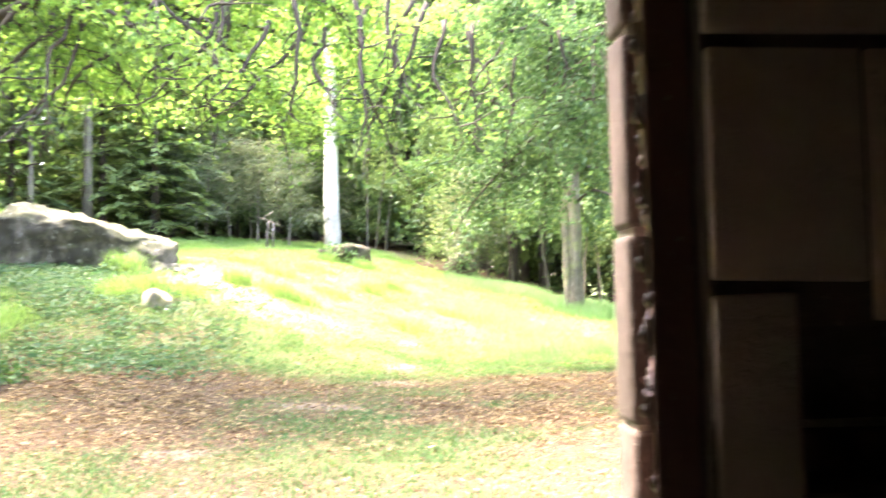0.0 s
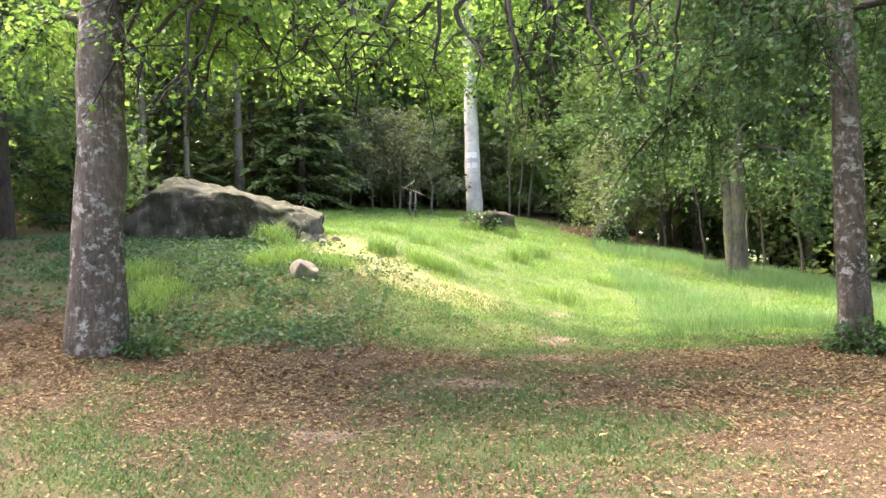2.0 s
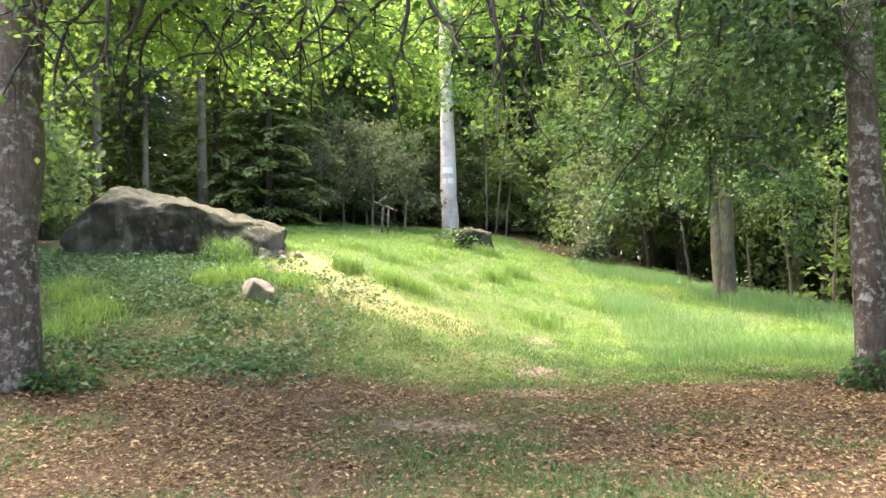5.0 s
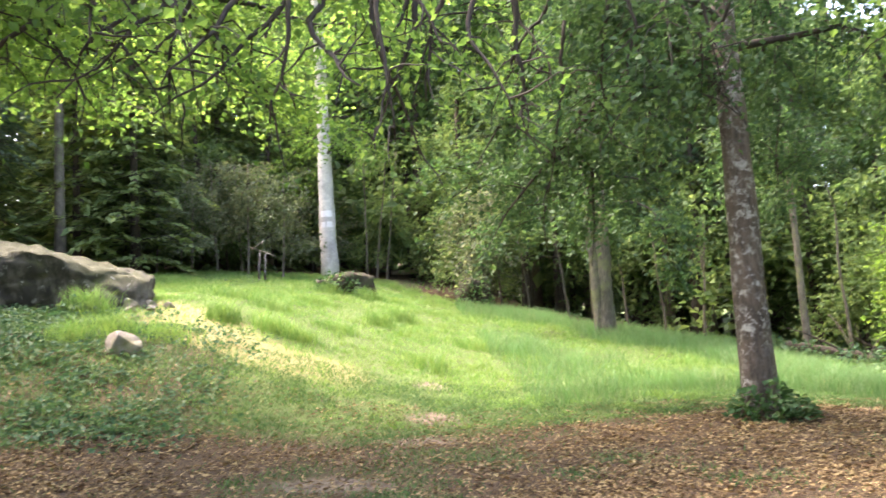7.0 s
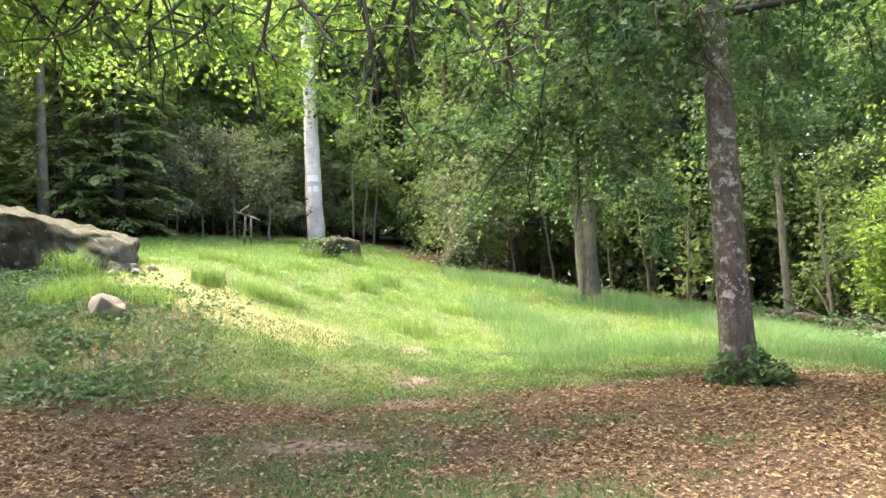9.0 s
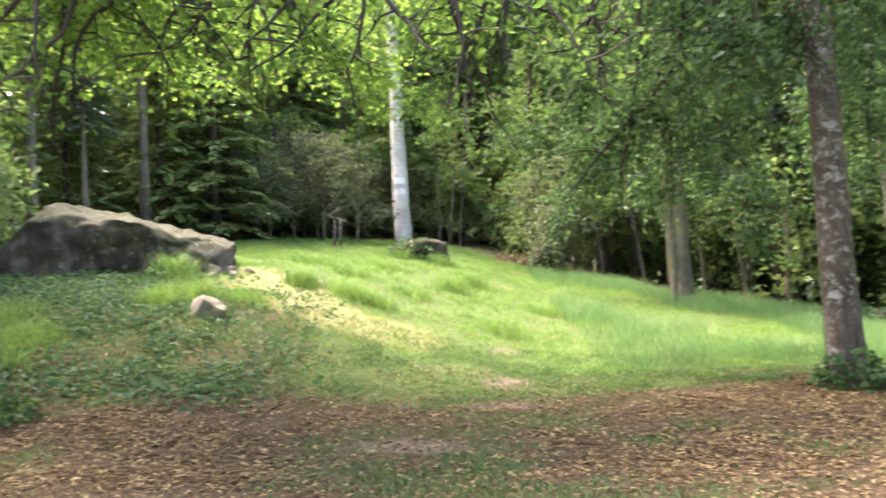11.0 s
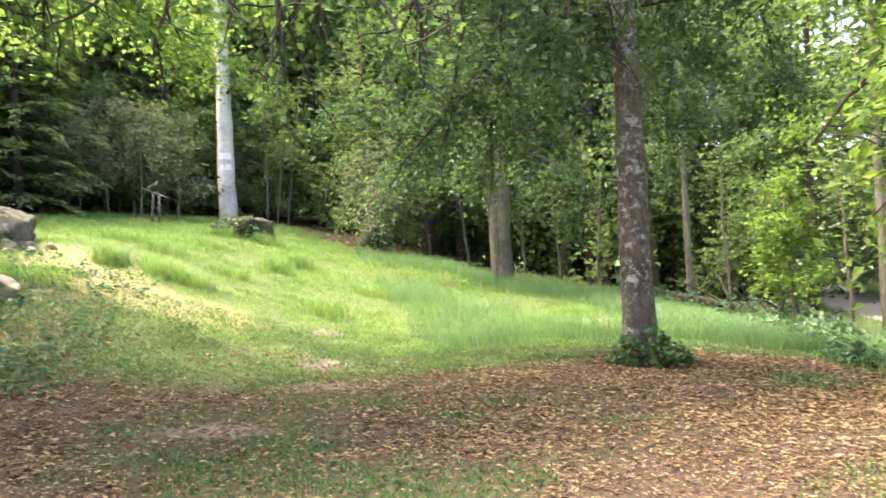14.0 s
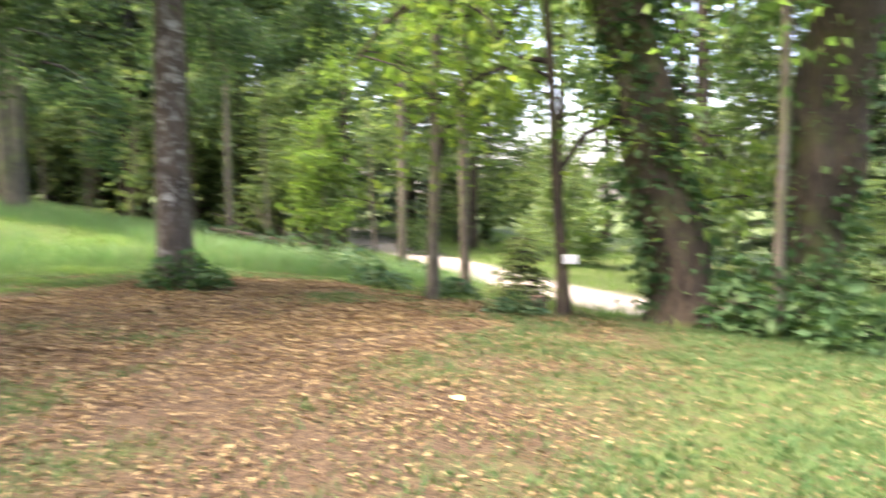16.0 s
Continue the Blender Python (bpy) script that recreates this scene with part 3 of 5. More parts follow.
def door_leaf(label):
    """An iron-clad leaf, hinged at its origin, along +x, face towards +y: stiles, riveted flat bars over a wooden core, a panel below."""
    d = root("door", (0, 0, 0), label, "door", "pair of door leaves")
    w, h = 0.54, 2.26
    for x0, x1 in ((0.0, 0.095), (w - 0.09, w)):
        st = part("stile", Shape().box(x0, x1, -0.045, 0.0, 0.03, h, 0.004), IRON, d)
        for i in range(22):
            z = 0.12 + i * 0.1
            part("rivet", rivet_mesh(), IRON_DARK, st).location = ((x0 + x1) / 2 + (0.028 if x0 < 0.1 else -0.03), 0.001, z)
    for z0, z1 in ((0.03, 0.18), (0.62, 0.72), (1.24, 1.345), (2.14, h)):
        part("rail", Shape().box(0.097, w - 0.092, -0.04, -0.002, z0, z1, 0.004), IRON, d)
    part("panel", Shape().box(0.1, w - 0.095, -0.035, -0.018, 0.74, 1.22, 0.004), WOOD_OLD, d, "recessed weathered panel")
    part("panel", Shape().box(0.1, w - 0.095, -0.035, -0.018, 0.2, 0.6, 0.004), WOOD_OLD, d, "recessed weathered panel")
    for x in (0.19, 0.27, 0.35):
        part("upright_bar", Shape().box(x - 0.016, x + 0.016, -0.034, -0.024, 1.346, 2.138, 0.003), IRON, d)
    for i in range(9):
        z = 1.401 + i * 0.0795
        fl = part("flat_bar", Shape().box(0.035, w - 0.03, 0.001, 0.007, z - 0.0195, z + 0.0195, 0.002), IRON, d, "reddish riveted flat iron bar")
        for x in (0.06, 0.19, 0.35, w - 0.055):
            part("rivet", rivet_mesh(), IRON_DARK, fl).location = (x, 0.0075, z)
    return d


RIVET = []


def rivet_mesh():
    if not RIVET:
        s = Shape().tube([(0, 0, 0), (0, 0.003, 0), (0, 0.006, 0)], [0.008, 0.0075, 0.004], 7)
        RIVET.append(s.mesh("rivet", IRON_DARK))
    return RIVET[0]


# worn carved signs on the jamb, no longer legible
for k, (y, z, h) in enumerate(((0.985, 1.535, 0.03), (0.998, 1.53, 0.026), (1.01, 1.533, 0.03), (1.022, 1.53, 0.022), (0.985, 1.475, 0.026), (0.999, 1.474, 0.03), (1.012, 1.476, 0.026), (1.024, 1.474, 0.028))):
    part("carved_mark", Shape().box(DOOR_L - 0.01, DOOR_L + 0.0015, y - 0.0018, y + 0.0018, z - h / 2, z + h / 2), GROUT, hut_wall, smooth=False)

left_leaf = door_leaf("open rusty red iron door leaf with riveted lattice bars")
left_leaf.matrix_world = pose(-0.062, 0.915, 0, 0, 0, -92)
right_leaf = copy_thing(left_leaf, pose(1.088, 0.94, 0, 0, 0, -108.6) @ Matrix.Diagonal((1, -1, 1, 1)))

# ---- trees ----


def bent(a, way, length, droop, rng, steps=6, wild=0.12):
    """Points of a limb that sets out along way and sinks towards its end."""
    p, d, out = Vector(a), Vector(way).normalized(), [Vector(a)]
    for i in range(steps):
        d = (d + Vector(rng.normal(0, wild, 3)) + Vector((0, 0, -droop * (i + 1) / steps))).normalized()
        p = p + d * (length / steps)
        out.append(p.copy())
    return out


def along(path, t):
    s = t * (len(path) - 1)
    i = min(int(s), len(path) - 2)
    return path[i].lerp(path[i + 1], s - i)


def trunk_path(h, lean, rng, steps=9, wild=0.05):
    pts = [Vector((0, 0, -0.35))]
    for i in range(1, steps + 1):
        t = i / steps
        pts.append(Vector((lean[0] * t + rng.normal(0, wild) * t, lean[1] * t + rng.normal(0, wild) * t, h * t)))
    return pts


def trunk_radii(path, r0, taper, flare):
    top = path[-1].z
    return [r0 * ((1 - taper * max(p.z, 0) / top) + flare * math.exp(-max(p.z, 0) / 0.28)) for p in path]


def fine_path(path, n):
    return [along(path, i / (n - 1)) for i in range(n)]


def broadleaf(name, label, seed, h, r0, lean=(0, 0), limb_from=0.35, limbs=12, reach=4.0, rise=0.45, droop=0.35, twigs=14, twig_len=1.0,
              twig_droop=0.5, leaves=9000, leaf=0.11, bark_mat=None, leaf_mat=None, taper=0.6, flare=0.35, aims=(), spread=0.22, width=0.6, sides=14, clear=-1.0, bare_twigs=1, limb_r=0.27):
    """A broadleaved tree at the origin. aims: (height, direction in degrees, length, rise) of limbs that are known; the rest grow by chance."""
    rng = np.random.default_rng(seed)
    t = root(name, (0, 0, 0), label, "tree")
    tp = fine_path(trunk_path(h, lean, rng), 22)
    part("trunk", Shape().tube(tp, trunk_radii(tp, r0, taper, flare), sides, wobble=0.18), bark_mat or BARK_OLD, t)
    plan = list(aims)
    for i in range(limbs):
        f = limb_from + (0.97 - limb_from) * (i + rng.random()) / limbs
        plan.append((f * h, i * 137.5 + rng.random() * 40, reach * (1.05 - 0.75 * max(0, f - limb_from) / (1 - limb_from)) * (0.8 + 0.4 * rng.random()), rise))
    centres, ways = [], []
    tw = Shape()
    for z, deg, length, up in plan:
        a = along(tp, min(0.99, (z + 0.35) / (h + 0.35)))
        way = Vector((math.sin(radians(deg)), math.cos(radians(deg)), up))
        lp = bent(a, way, length, droop, rng, 7, 0.2)
        rr = r0 * limb_r * min(1.0, length / 3.5) * (1 - 0.5 * z / h)
        part("limb", Shape().tube(lp, [rr * (1 - 0.94 * k / 7) for k in range(8)], 7 if sides > 9 else 5, wobble=0.2), TWIG, t)
        for nth in range(twigs):
            f = 0.1 + 0.9 * rng.random() ** 0.8
            q = along(lp, f)
            d = (lp[-1] - lp[0]).normalized()
            w = Vector(rng.normal(0, 0.6, 3)) + d * 0.5 + Vector((0, 0, -0.1))
            path = bent(q, w, twig_len * (0.5 + rng.random()), twig_droop, rng, 5, 0.18)
            if path[-1].z < clear or q.z < clear:
                continue
            if nth % bare_twigs == 0:
                tw.tube(path, [0.012 + 0.012 * (1 - f), 0.011, 0.009, 0.007, 0.005, 0.003], 3, cap=False)
            n = max(4, int(leaves / (len(plan) * twigs)))
            for fr in rng.random(n):
                c = along(path, 0.15 + 0.85 * fr)
                centres.append((c.x, c.y, c.z))
                ways.append((path[-1] - path[0]).normalized()[:])
    tagged(part("twigwork", tw, TWIG, t, smooth=False), kind="stuff")
    c = np.array(centres) + rng.normal(0, spread, (len(centres), 3)) * np.array([1, 1, 0.7])
    w = np.array(ways) * 0.6 + rand_dirs(rng, len(c), 0.4)
    me = leaf_cards("crown", c, w, leaf * rng.uniform(0.65, 1.25, len(c)), leaf_mat or LEAF_WOOD, width)
    part("crown", me, None, t)
    return t


def conifer(name, label, seed, h, r0, skirt=2.6, first=1.2, leaf_mat=None, cards=6000, size=0.34, bark_mat=None):
    """A spruce: whorls of drooping boughs set with flat sprays of needles."""
    rng = np.random.default_rng(seed)
    t = root(name, (0, 0, 0), label, "tree")
    tp = fine_path(trunk_path(h, (0, 0), rng, wild=0.03), 10)
    part("trunk", Shape().tube(tp, trunk_radii(tp, r0, 0.93, 0.3), 9, wobble=0.1), bark_mat or BARK_DARK, t)
    whorls = max(10, int(h * 1.7))
    sh, cs, ws = Shape(), [], []
    total = whorls * 6
    for i in range(whorls):
        f = i / whorls
        z = first + (h - first) * f
        for k in range(6):
            a = radians(60 * k + i * 37 + rng.random() * 25)
            ln = skirt * (1 - f) ** 0.8 * (0.7 + 0.5 * rng.random()) + 0.15
            p = bent((0, 0, z), (math.sin(a), math.cos(a), 0.1), ln, 0.3, rng, 4, 0.06)
            sh.tube(p[::2], [0.03, 0.018, 0.006], 3, cap=False)
            n = max(3, int(cards / total * (0.35 + 1.3 * (1 - f))))
            for fr in rng.random(n):
                c = along(p, 0.12 + 0.88 * fr)
                s = (rng.random() - 0.5) * 0.75 * (1.1 - fr) * ln ** 0.5
                cs.append((c.x + math.cos(a) * s, c.y - math.sin(a) * s, c.z - abs(s) * 0.25 + rng.normal(0, 0.04)))
                ws.append((math.sin(a) + math.cos(a) * s * 1.6, math.cos(a) - math.sin(a) * s * 1.6, -0.35))
    tagged(part("boughwork", sh, BARK_DARK, t, smooth=False), kind="stuff")
    cs = np.array(cs)
    me = leaf_cards("crown", cs, np.array(ws) + rng.normal(0, 0.25, (len(cs), 3)), size * rng.uniform(0.6, 1.3, len(cs)), leaf_mat or NEEDLE, 0.4, 0.06)
    part("crown", me, None, t)
    return t


def place(tree, x, y, turn=0.0, scale=1.0, dz=0.0):
    tree.matrix_basis = Matrix.Translation(on_land(x, y, dz)) @ pose(0, 0, 0, 0, 0, turn) @ Matrix.Scale(scale, 4)
    return tree


def again(tree, x, y, turn=0.0, scale=1.0, label=""):
    o = copy_thing(tree, Matrix.Identity(4))
    place(o, x, y, turn, scale)
    return tagged(o, label)


# the two big trees that frame the clearing
tree_l = place(broadleaf("maple_tree", "old maple with lichen-spotted grey bark and hanging branches", 11, 11.5, 0.38, (0.35, 0.3), 0.5, 7, 4.4, 0.5, 0.24, 30, 1.2, 0.35,
                         40000, 0.105, BARK_OLD, LEAF_LIME, clear=3.6, width=0.8, spread=0.18, flare=0.12, limb_r=0.3, aims=((4.6, 62, 6.2, 0.42), (4.9, 72, 7.6, 0.34), (5.2, 56, 7.0, 0.36), (5.6, 86, 8.2, 0.3), (6.6, 60, 7.6, 0.3), (4.7, 40, 5.4, 0.4), (6.8, 88, 7.0, 0.3), (5.0, 80, 6.6, 0.38), (5.4, 48, 6.0, 0.4), (5.6, 95, 6.0, 0.4), (6.2, 70, 7.4, 0.35), (4.4, 20, 4.6, 0.45),
                                                                   (4.2, -30, 4.5, 0.4), (4.6, 110, 4.2, 0.3))), -5.6, 10.75)
tree_r = place(broadleaf("maple_tree", "tall maple with lichen-spotted bark and ivy at its foot", 23, 12.5, 0.235, (-0.06, 0.1), 0.45, 9, 4.4, 0.4, 0.3, 24, 1.1, 0.5,
                         46000, 0.105, BARK_OLD, LEAF_ASH, clear=2.6, width=0.7, spread=0.18, limb_r=0.38, aims=((4.5, -82, 4.8, 0.35), (4.8, -60, 5.0, 0.3), (4.2, -105, 4.2, 0.25), (4.9, 75, 4.2, 0.3), (5.4, -90, 5.2, 0.3),
                                                                  (5.0, -30, 4.8, 0.3), (5.2, 20, 4.6, 0.3), (5.3, -120, 3.8, 0.25), (5.8, 65, 5.2, 0.3), (6.2, 110, 4.8, 0.3), (6.0, -75, 5.6, 0.3))), 5.15, 12.95)
birch = place(broadleaf("birch_tree", "tall birch with bright white bark", 5, 17, 0.37, (-0.1, 0), 0.24, 18, 3.8, 0.5, 0.5, 12, 1.4, 0.8, 9000, 0.2, BARK_BIRCH, LEAF_LIME, 0.55, 0.15),
              -2.3, 36.5)
for z, w in ((2.1, 0.3), (2.55, 0.34)):
    mark = Shape()
    arc = [radians(-90 + 40 * (k / 6 - 0.5) * 2) for k in range(7)]
    rr = 0.352
    mark.put([(rr * math.cos(a) * 1.02 - 0.02, rr * math.sin(a) * 1.02, z + dz) for dz in (0, w * 0.8) for a in arc], [(k, k + 1, k + 8, k + 7) for k in range(6)])
    part("paint_mark", mark, SIGN, birch, "white painted waymark on the bark")
twin = place(broadleaf("ash_tree", "ash with two grown-together trunks at the edge of the wood", 8, 12, 0.25, (0.2, 0), 0.22, 16, 4.6, 0.35, 0.5, 16, 1.1, 0.6, 12000, 0.2, BARK_THIN, LEAF_ASH), 6.6, 25.6)

g = np.random.default_rng(12)
second = [Vector((-0.2 - 0.015 * k, -0.05 + 0.03 * k, -0.3 + 0.85 * k)) + Vector(g.normal(0, 0.03, 3)) for k in range(9)]
part("trunk", Shape().tube(second, [0.2 - 0.013 * k for k in range(9)], 10, wobble=0.2), BARK_THIN, twin)

# dark branches that hang from the two crowns over the clearing


def hanging(tree, seed, count, x0, x1, y0, y1, z, shortest, longest, leaf_mat, r=0.034):
    g = np.random.default_rng(seed)
    hc, hw = [], []
    for i in range(count):
        top = Vector((x0 + (x1 - x0) * (i + g.random()) / count, y0 + (y1 - y0) * g.random(), z + 0.5 * g.random())) - Vector(tree.location)
        p = bent(top, (0.16 * g.normal(), 0.16 * g.normal(), -1), shortest + (longest - shortest) * g.random(), 0.2, g, 9, 0.24)
        part("hanging_branch", Shape().tube(p, [r * (1 - 0.09 * k) for k in range(10)], 5), TWIG, tree)
        for _ in range(6):
            q = along(p, 0.2 + 0.75 * g.random())
            tp = bent(q, g.normal(0, 0.6, 3) + np.array([0, 0, -0.4]), 0.35 + 0.6 * g.random(), 0.3, g, 4, 0.28)
            part("hanging_twig", Shape().tube(tp, [0.015, 0.013, 0.01, 0.007, 0.003], 3, cap=False), TWIG, tree)
            for fr in g.random(9):
                hc.append(along(tp, 0.4 + 0.6 * fr)[:])
                hw.append((tp[-1] - tp[0])[:])
    hc = np.array(hc) + g.normal(0, 0.12, (len(hc), 3))
    part("hanging_foliage", leaf_cards("hanging_foliage", hc, np.array(hw) + rand_dirs(g, len(hc)), 0.095 * g.uniform(0.7, 1.2, len(hc)), leaf_mat, 0.8), None, tree)


hanging(tree_l, 3, 28, -4.8, 1.8, 9.6, 11.2, 5.3, 1.4, 2.7, LEAF_LIME, 0.042)
hanging(tree_r, 4, 10, 1.6, 4.7, 11.0, 12.2, 5.2, 1.3, 2.3, LEAF_ASH, 0.03)

# the wood round the clearing
spruce_a = place(conifer("spruce_tree", "tall dark spruce in the wood", 1, 20, 0.22, 3.0, 1.0), -9, 44)
spruce_b = place(conifer("spruce_tree", "tall dark spruce in the wood", 2, 17, 0.2, 2.7, 0.8, cards=5500), 6, 46)
larch = place(conifer("larch_tree", "light green larch with drooping tiers", 3, 14, 0.17, 3.0, 0.6, NEEDLE_LIT, 5500, 0.36), -11.5, 33.0)
wood_a = place(broadleaf("beech_tree", "beech in full leaf at the wood's edge", 31, 13, 0.19, (0.3, 0.1), 0.14, 18, 3.8, 0.3, 0.45, 12, 1.2, 0.5, 8000, 0.24, BARK_DARK, LEAF_WOOD, sides=9, bare_twigs=4), 3.5, 38)
wood_b = place(broadleaf("beech_tree", "beech in full leaf at the wood's edge", 32, 11, 0.15, (-0.3, 0.1), 0.12, 16, 3.3, 0.3, 0.5, 12, 1.1, 0.5, 7000, 0.2, BARK_DARK, LEAF_WOOD, sides=9, bare_twigs=4), -8, 38)
shrub_a = place(broadleaf("shrub", "leafy hazel shrub under the trees", 33, 3.6, 0.05, (0.2, 0.1), 0.08, 14, 1.7, 0.6, 0.4, 9, 0.7, 0.4, 3200, 0.15, TWIG, LEAF_WOOD, sides=6, spread=0.18, bare_twigs=4), -8.8, 36.5)
shrub_b = place(broadleaf("shrub", "sparse grey-green elder shrub", 34, 4.2, 0.045, (0.2, 0.1), 0.2, 12, 1.6, 0.7, 0.4, 8, 0.7, 0.4, 1700, 0.15, BARK_THIN, LEAF_GREY, sides=6, spread=0.16, bare_twigs=4), -3.9, 33.5)
bare_spruce = place(conifer("spruce_tree", "spruce with a tall bare grey trunk", 4, 20, 0.21, 2.6, 7.0, cards=4200, bark_mat=BARK_THIN), -1.0, 46.5)
far_spruce = place(conifer("spruce_tree", "tall dark spruce deep in the wood", 6, 22, 0.24, 3.6, 1.2, cards=2600, size=0.62), -6, 57)
far_beech = place(broadleaf("beech_tree", "tall beech deep in the wood", 35, 16, 0.22, (0.3, 0.1), 0.12, 16, 4.6, 0.3, 0.45, 9, 1.3, 0.5, 3000, 0.44, BARK_DARK, LEAF_WOOD, sides=6, spread=0.3, bare_twigs=9), 8, 55)
rng = np.random.default_rng(77)
SPOTS = []
for x, y in ((-4, 46), (0.5, 50), (-13, 47), (9.5, 42), (13, 44), (-17, 42), (4.5, 54), (-7, 53), (16, 52), (-22, 38), (-27, 44), (-12, 58), (11, 58), (-1.5, 60), (20, 60), (27, 58), (-19, 55), (-30, 30),
             (23, 46), (30, 44), (34, 36), (30, 12), (27, 3), (31, -6), (22, -4), (38, 48), (24, 30), (29, 30), (26, 14), (24, 9), (28, -2), (22, 2), (40, -4), (31, 36)):
    SPOTS.append((spruce_a if rng.random() < 0.55 else spruce_b, x, y, 0.8 + 0.4 * rng.random()))
for x, y in ((-5.5, 41), (-11, 41), (-14, 36), (-17, 31), (-20, 26), (-16, 22.5), (-23, 20), (-21, 14), (-15, 12), (-20, 6), (-13, 4), (-27, 10), (-14, -2), (7.5, 36), (10, 33.5), (12.5, 36), (5.8, 34.5), (11.5, 31),
             (1.5, 46), (17, 40), (14.5, 48), (-9, -8), (2, -12), (10, -10), (-4, -16), (18, -10), (22, 36), (20, 41), (27, 34), (23, 25), (29, 17), (25, 5), (20, -1), (31, 8), (19, 33), (15, 29), (17, 25.5), (14, 35), (18.5, 30)):
    SPOTS.append((wood_a if rng.random() < 0.5 else wood_b, x, y, 0.85 + 0.4 * rng.random()))
for x, y in ((-14, 30.5), (-17, 34.5), (-20, 31), (-9.5, 33.5), (-14.5, 25.5), (-7.5, 39.5), (-10.5, 37.5), (-17.5, 27.5), (-22, 24), (-3.8, 43.5)):
    SPOTS.append((larch, x, y, 0.8 + 0.4 * rng.random()))
for x, y in ((-6.8, 37.5), (-11.5, 36), (0.2, 40), (3.6, 33), (4.0, 41), (-14, 24), (-17, 18), (-12, 20.5), (2.8, 43), (-1, 43), (-3.5, 42), (17.5, 3.0), (18.5, 6), (19, -1), (20, 10), (22, 15), (21, 19), (24, 22), (15.5, 27), (16.5, 32), (19, 38), (25, 28), (18, 0), (16.8, -3)):
    SPOTS.append((shrub_a, x, y, 0.8 + 0.6 * rng.random()))
for x, y in ((-5.4, 34.5), (-6.8, 35.5), (-2.8, 39)):
    SPOTS.append((shrub_b, x, y, 0.8 + 0.4 * rng.random()))
SPOTS += [(wood_a, 2.2, 45, 1.6), (wood_a, -5.0, 48, 1.6), (spruce_a, 3.4, 49, 1.35), (spruce_b, -2.4, 52, 1.4), (wood_b, 11.5, 36.5, 1.6), (wood_a, 14, 33, 1.6), (spruce_a, 9, 48, 1.3), (wood_b, 17, 36, 1.7)]
SPOTS += [(shrub_a, 15, 25, 1.1), (wood_a, 21, 14, 1.3), (wood_b, 23.5, 11, 1.5), (spruce_a, 27, 11.5, 1.2)]
SPOTS += [(shrub_b, -9.0, 34.5, 1.0), (shrub_b, -7.4, 33.6, 0.9), (shrub_b, -6.0, 36.5, 1.1), (shrub_b, -10.5, 35, 1.1)]
for i in range(24):
    x = -32 + 46 * (i + rng.random()) / 24
    SPOTS.append((shrub_a, x, 43 + 9 * rng.random() + max(0, -x - 12) * -0.5, 1.2 + 0.7 * rng.random()))
for i in range(34):
    x = -36 + 62 * (i + rng.random()) / 34
    SPOTS.append((far_beech if i % 3 else far_spruce, x, 56 + 12 * rng.random() - 0.3 * max(0, -x - 14), 1.35 + 0.4 * rng.random()))
for x, y, s in ((-11, 35.5, 1.0), (-8.2, 40.5, 1.15), (-12.8, 38, 1.1), (-9.6, 37, 0.8), (-6.2, 42, 1.0), (-15, 34, 1.0)):
    SPOTS.append((larch, x, y, s))
SPOTS += [(far_beech, 28, 24.5, 1.0), (far_beech, 35, 27, 1.1), (far_spruce, 31, 20.5, 1.0)]
# first six trees added at left, mostly out of view, to shade the bank
SPOTS += [(wood_b, -11.8, 17.6, 1.1), (wood_a, -16, 15, 1.5), (spruce_a, -19, 12, 1.3), (spruce_b, -15, 19.8, 1.2), (spruce_a, -22, 18, 1.4), (spruce_b, -17, 9, 1.2), (far_beech, 18.5, 35, 1.6), (far_beech, 25, 44, 1.9), (far_beech, 14.5, 40, 1.8)]
DEEP = {spruce_a: far_spruce, spruce_b: far_spruce, wood_a: far_beech, wood_b: far_beech}
for t, x, y, s in SPOTS:
    if math.hypot(x, y) > 44 or y < -3:
        t = DEEP.get(t, t)
    again(t, x, y, rng.random() * 360, s)

# slim trees beside the gravel road
slim = place(broadleaf("slim_ash_tree", "slim upright ash with grey-green bark beside the road", 41, 13, 0.115, (0.1, 0.2), 0.36, 13, 2.4, 0.6, 0.5, 10, 1.0, 0.6, 5200, 0.17, BARK_THIN, LEAF_YOUNG, 0.5, 0.4), 13.6, 18.25)
again(slim, 11.3, 13.65, 90, 0.85)
forked = place(broadleaf("forked_ash_tree", "slim ash that forks at breast height", 43, 12, 0.11, (0.15, -0.3), 0.4, 10, 2.2, 0.7, 0.4, 10, 1.0, 0.6, 4200, 0.17, BARK_THIN, LEAF_YOUNG, 0.55, 0.5, limb_r=0.7,
                         aims=((2.1, 60, 7.5, 3.2),)), 8.05, 11.05, 0, 0.8)
thin_tree = place(broadleaf("thin_ash_tree", "thin straight ash with pale bark at the wood's edge", 44, 10, 0.11, (-0.1, 0.1), 0.4, 9, 2.0, 0.5, 0.5, 9, 0.9, 0.6, 2600, 0.18, BARK_THIN, LEAF_ASH, 0.5, 0.25), 12.0, 24.3)
sapling = place(broadleaf("maple_sapling", "young maple with bright yellow-green leaves", 45, 3.7, 0.05, (-0.1, 0.1), 0.12, 14, 1.15, 0.5, 0.25, 9, 0.5, 0.3, 2600, 0.15, BARK_THIN, LEAF_YOUNG, sides=7, spread=0.12), 12.0, 19.3)
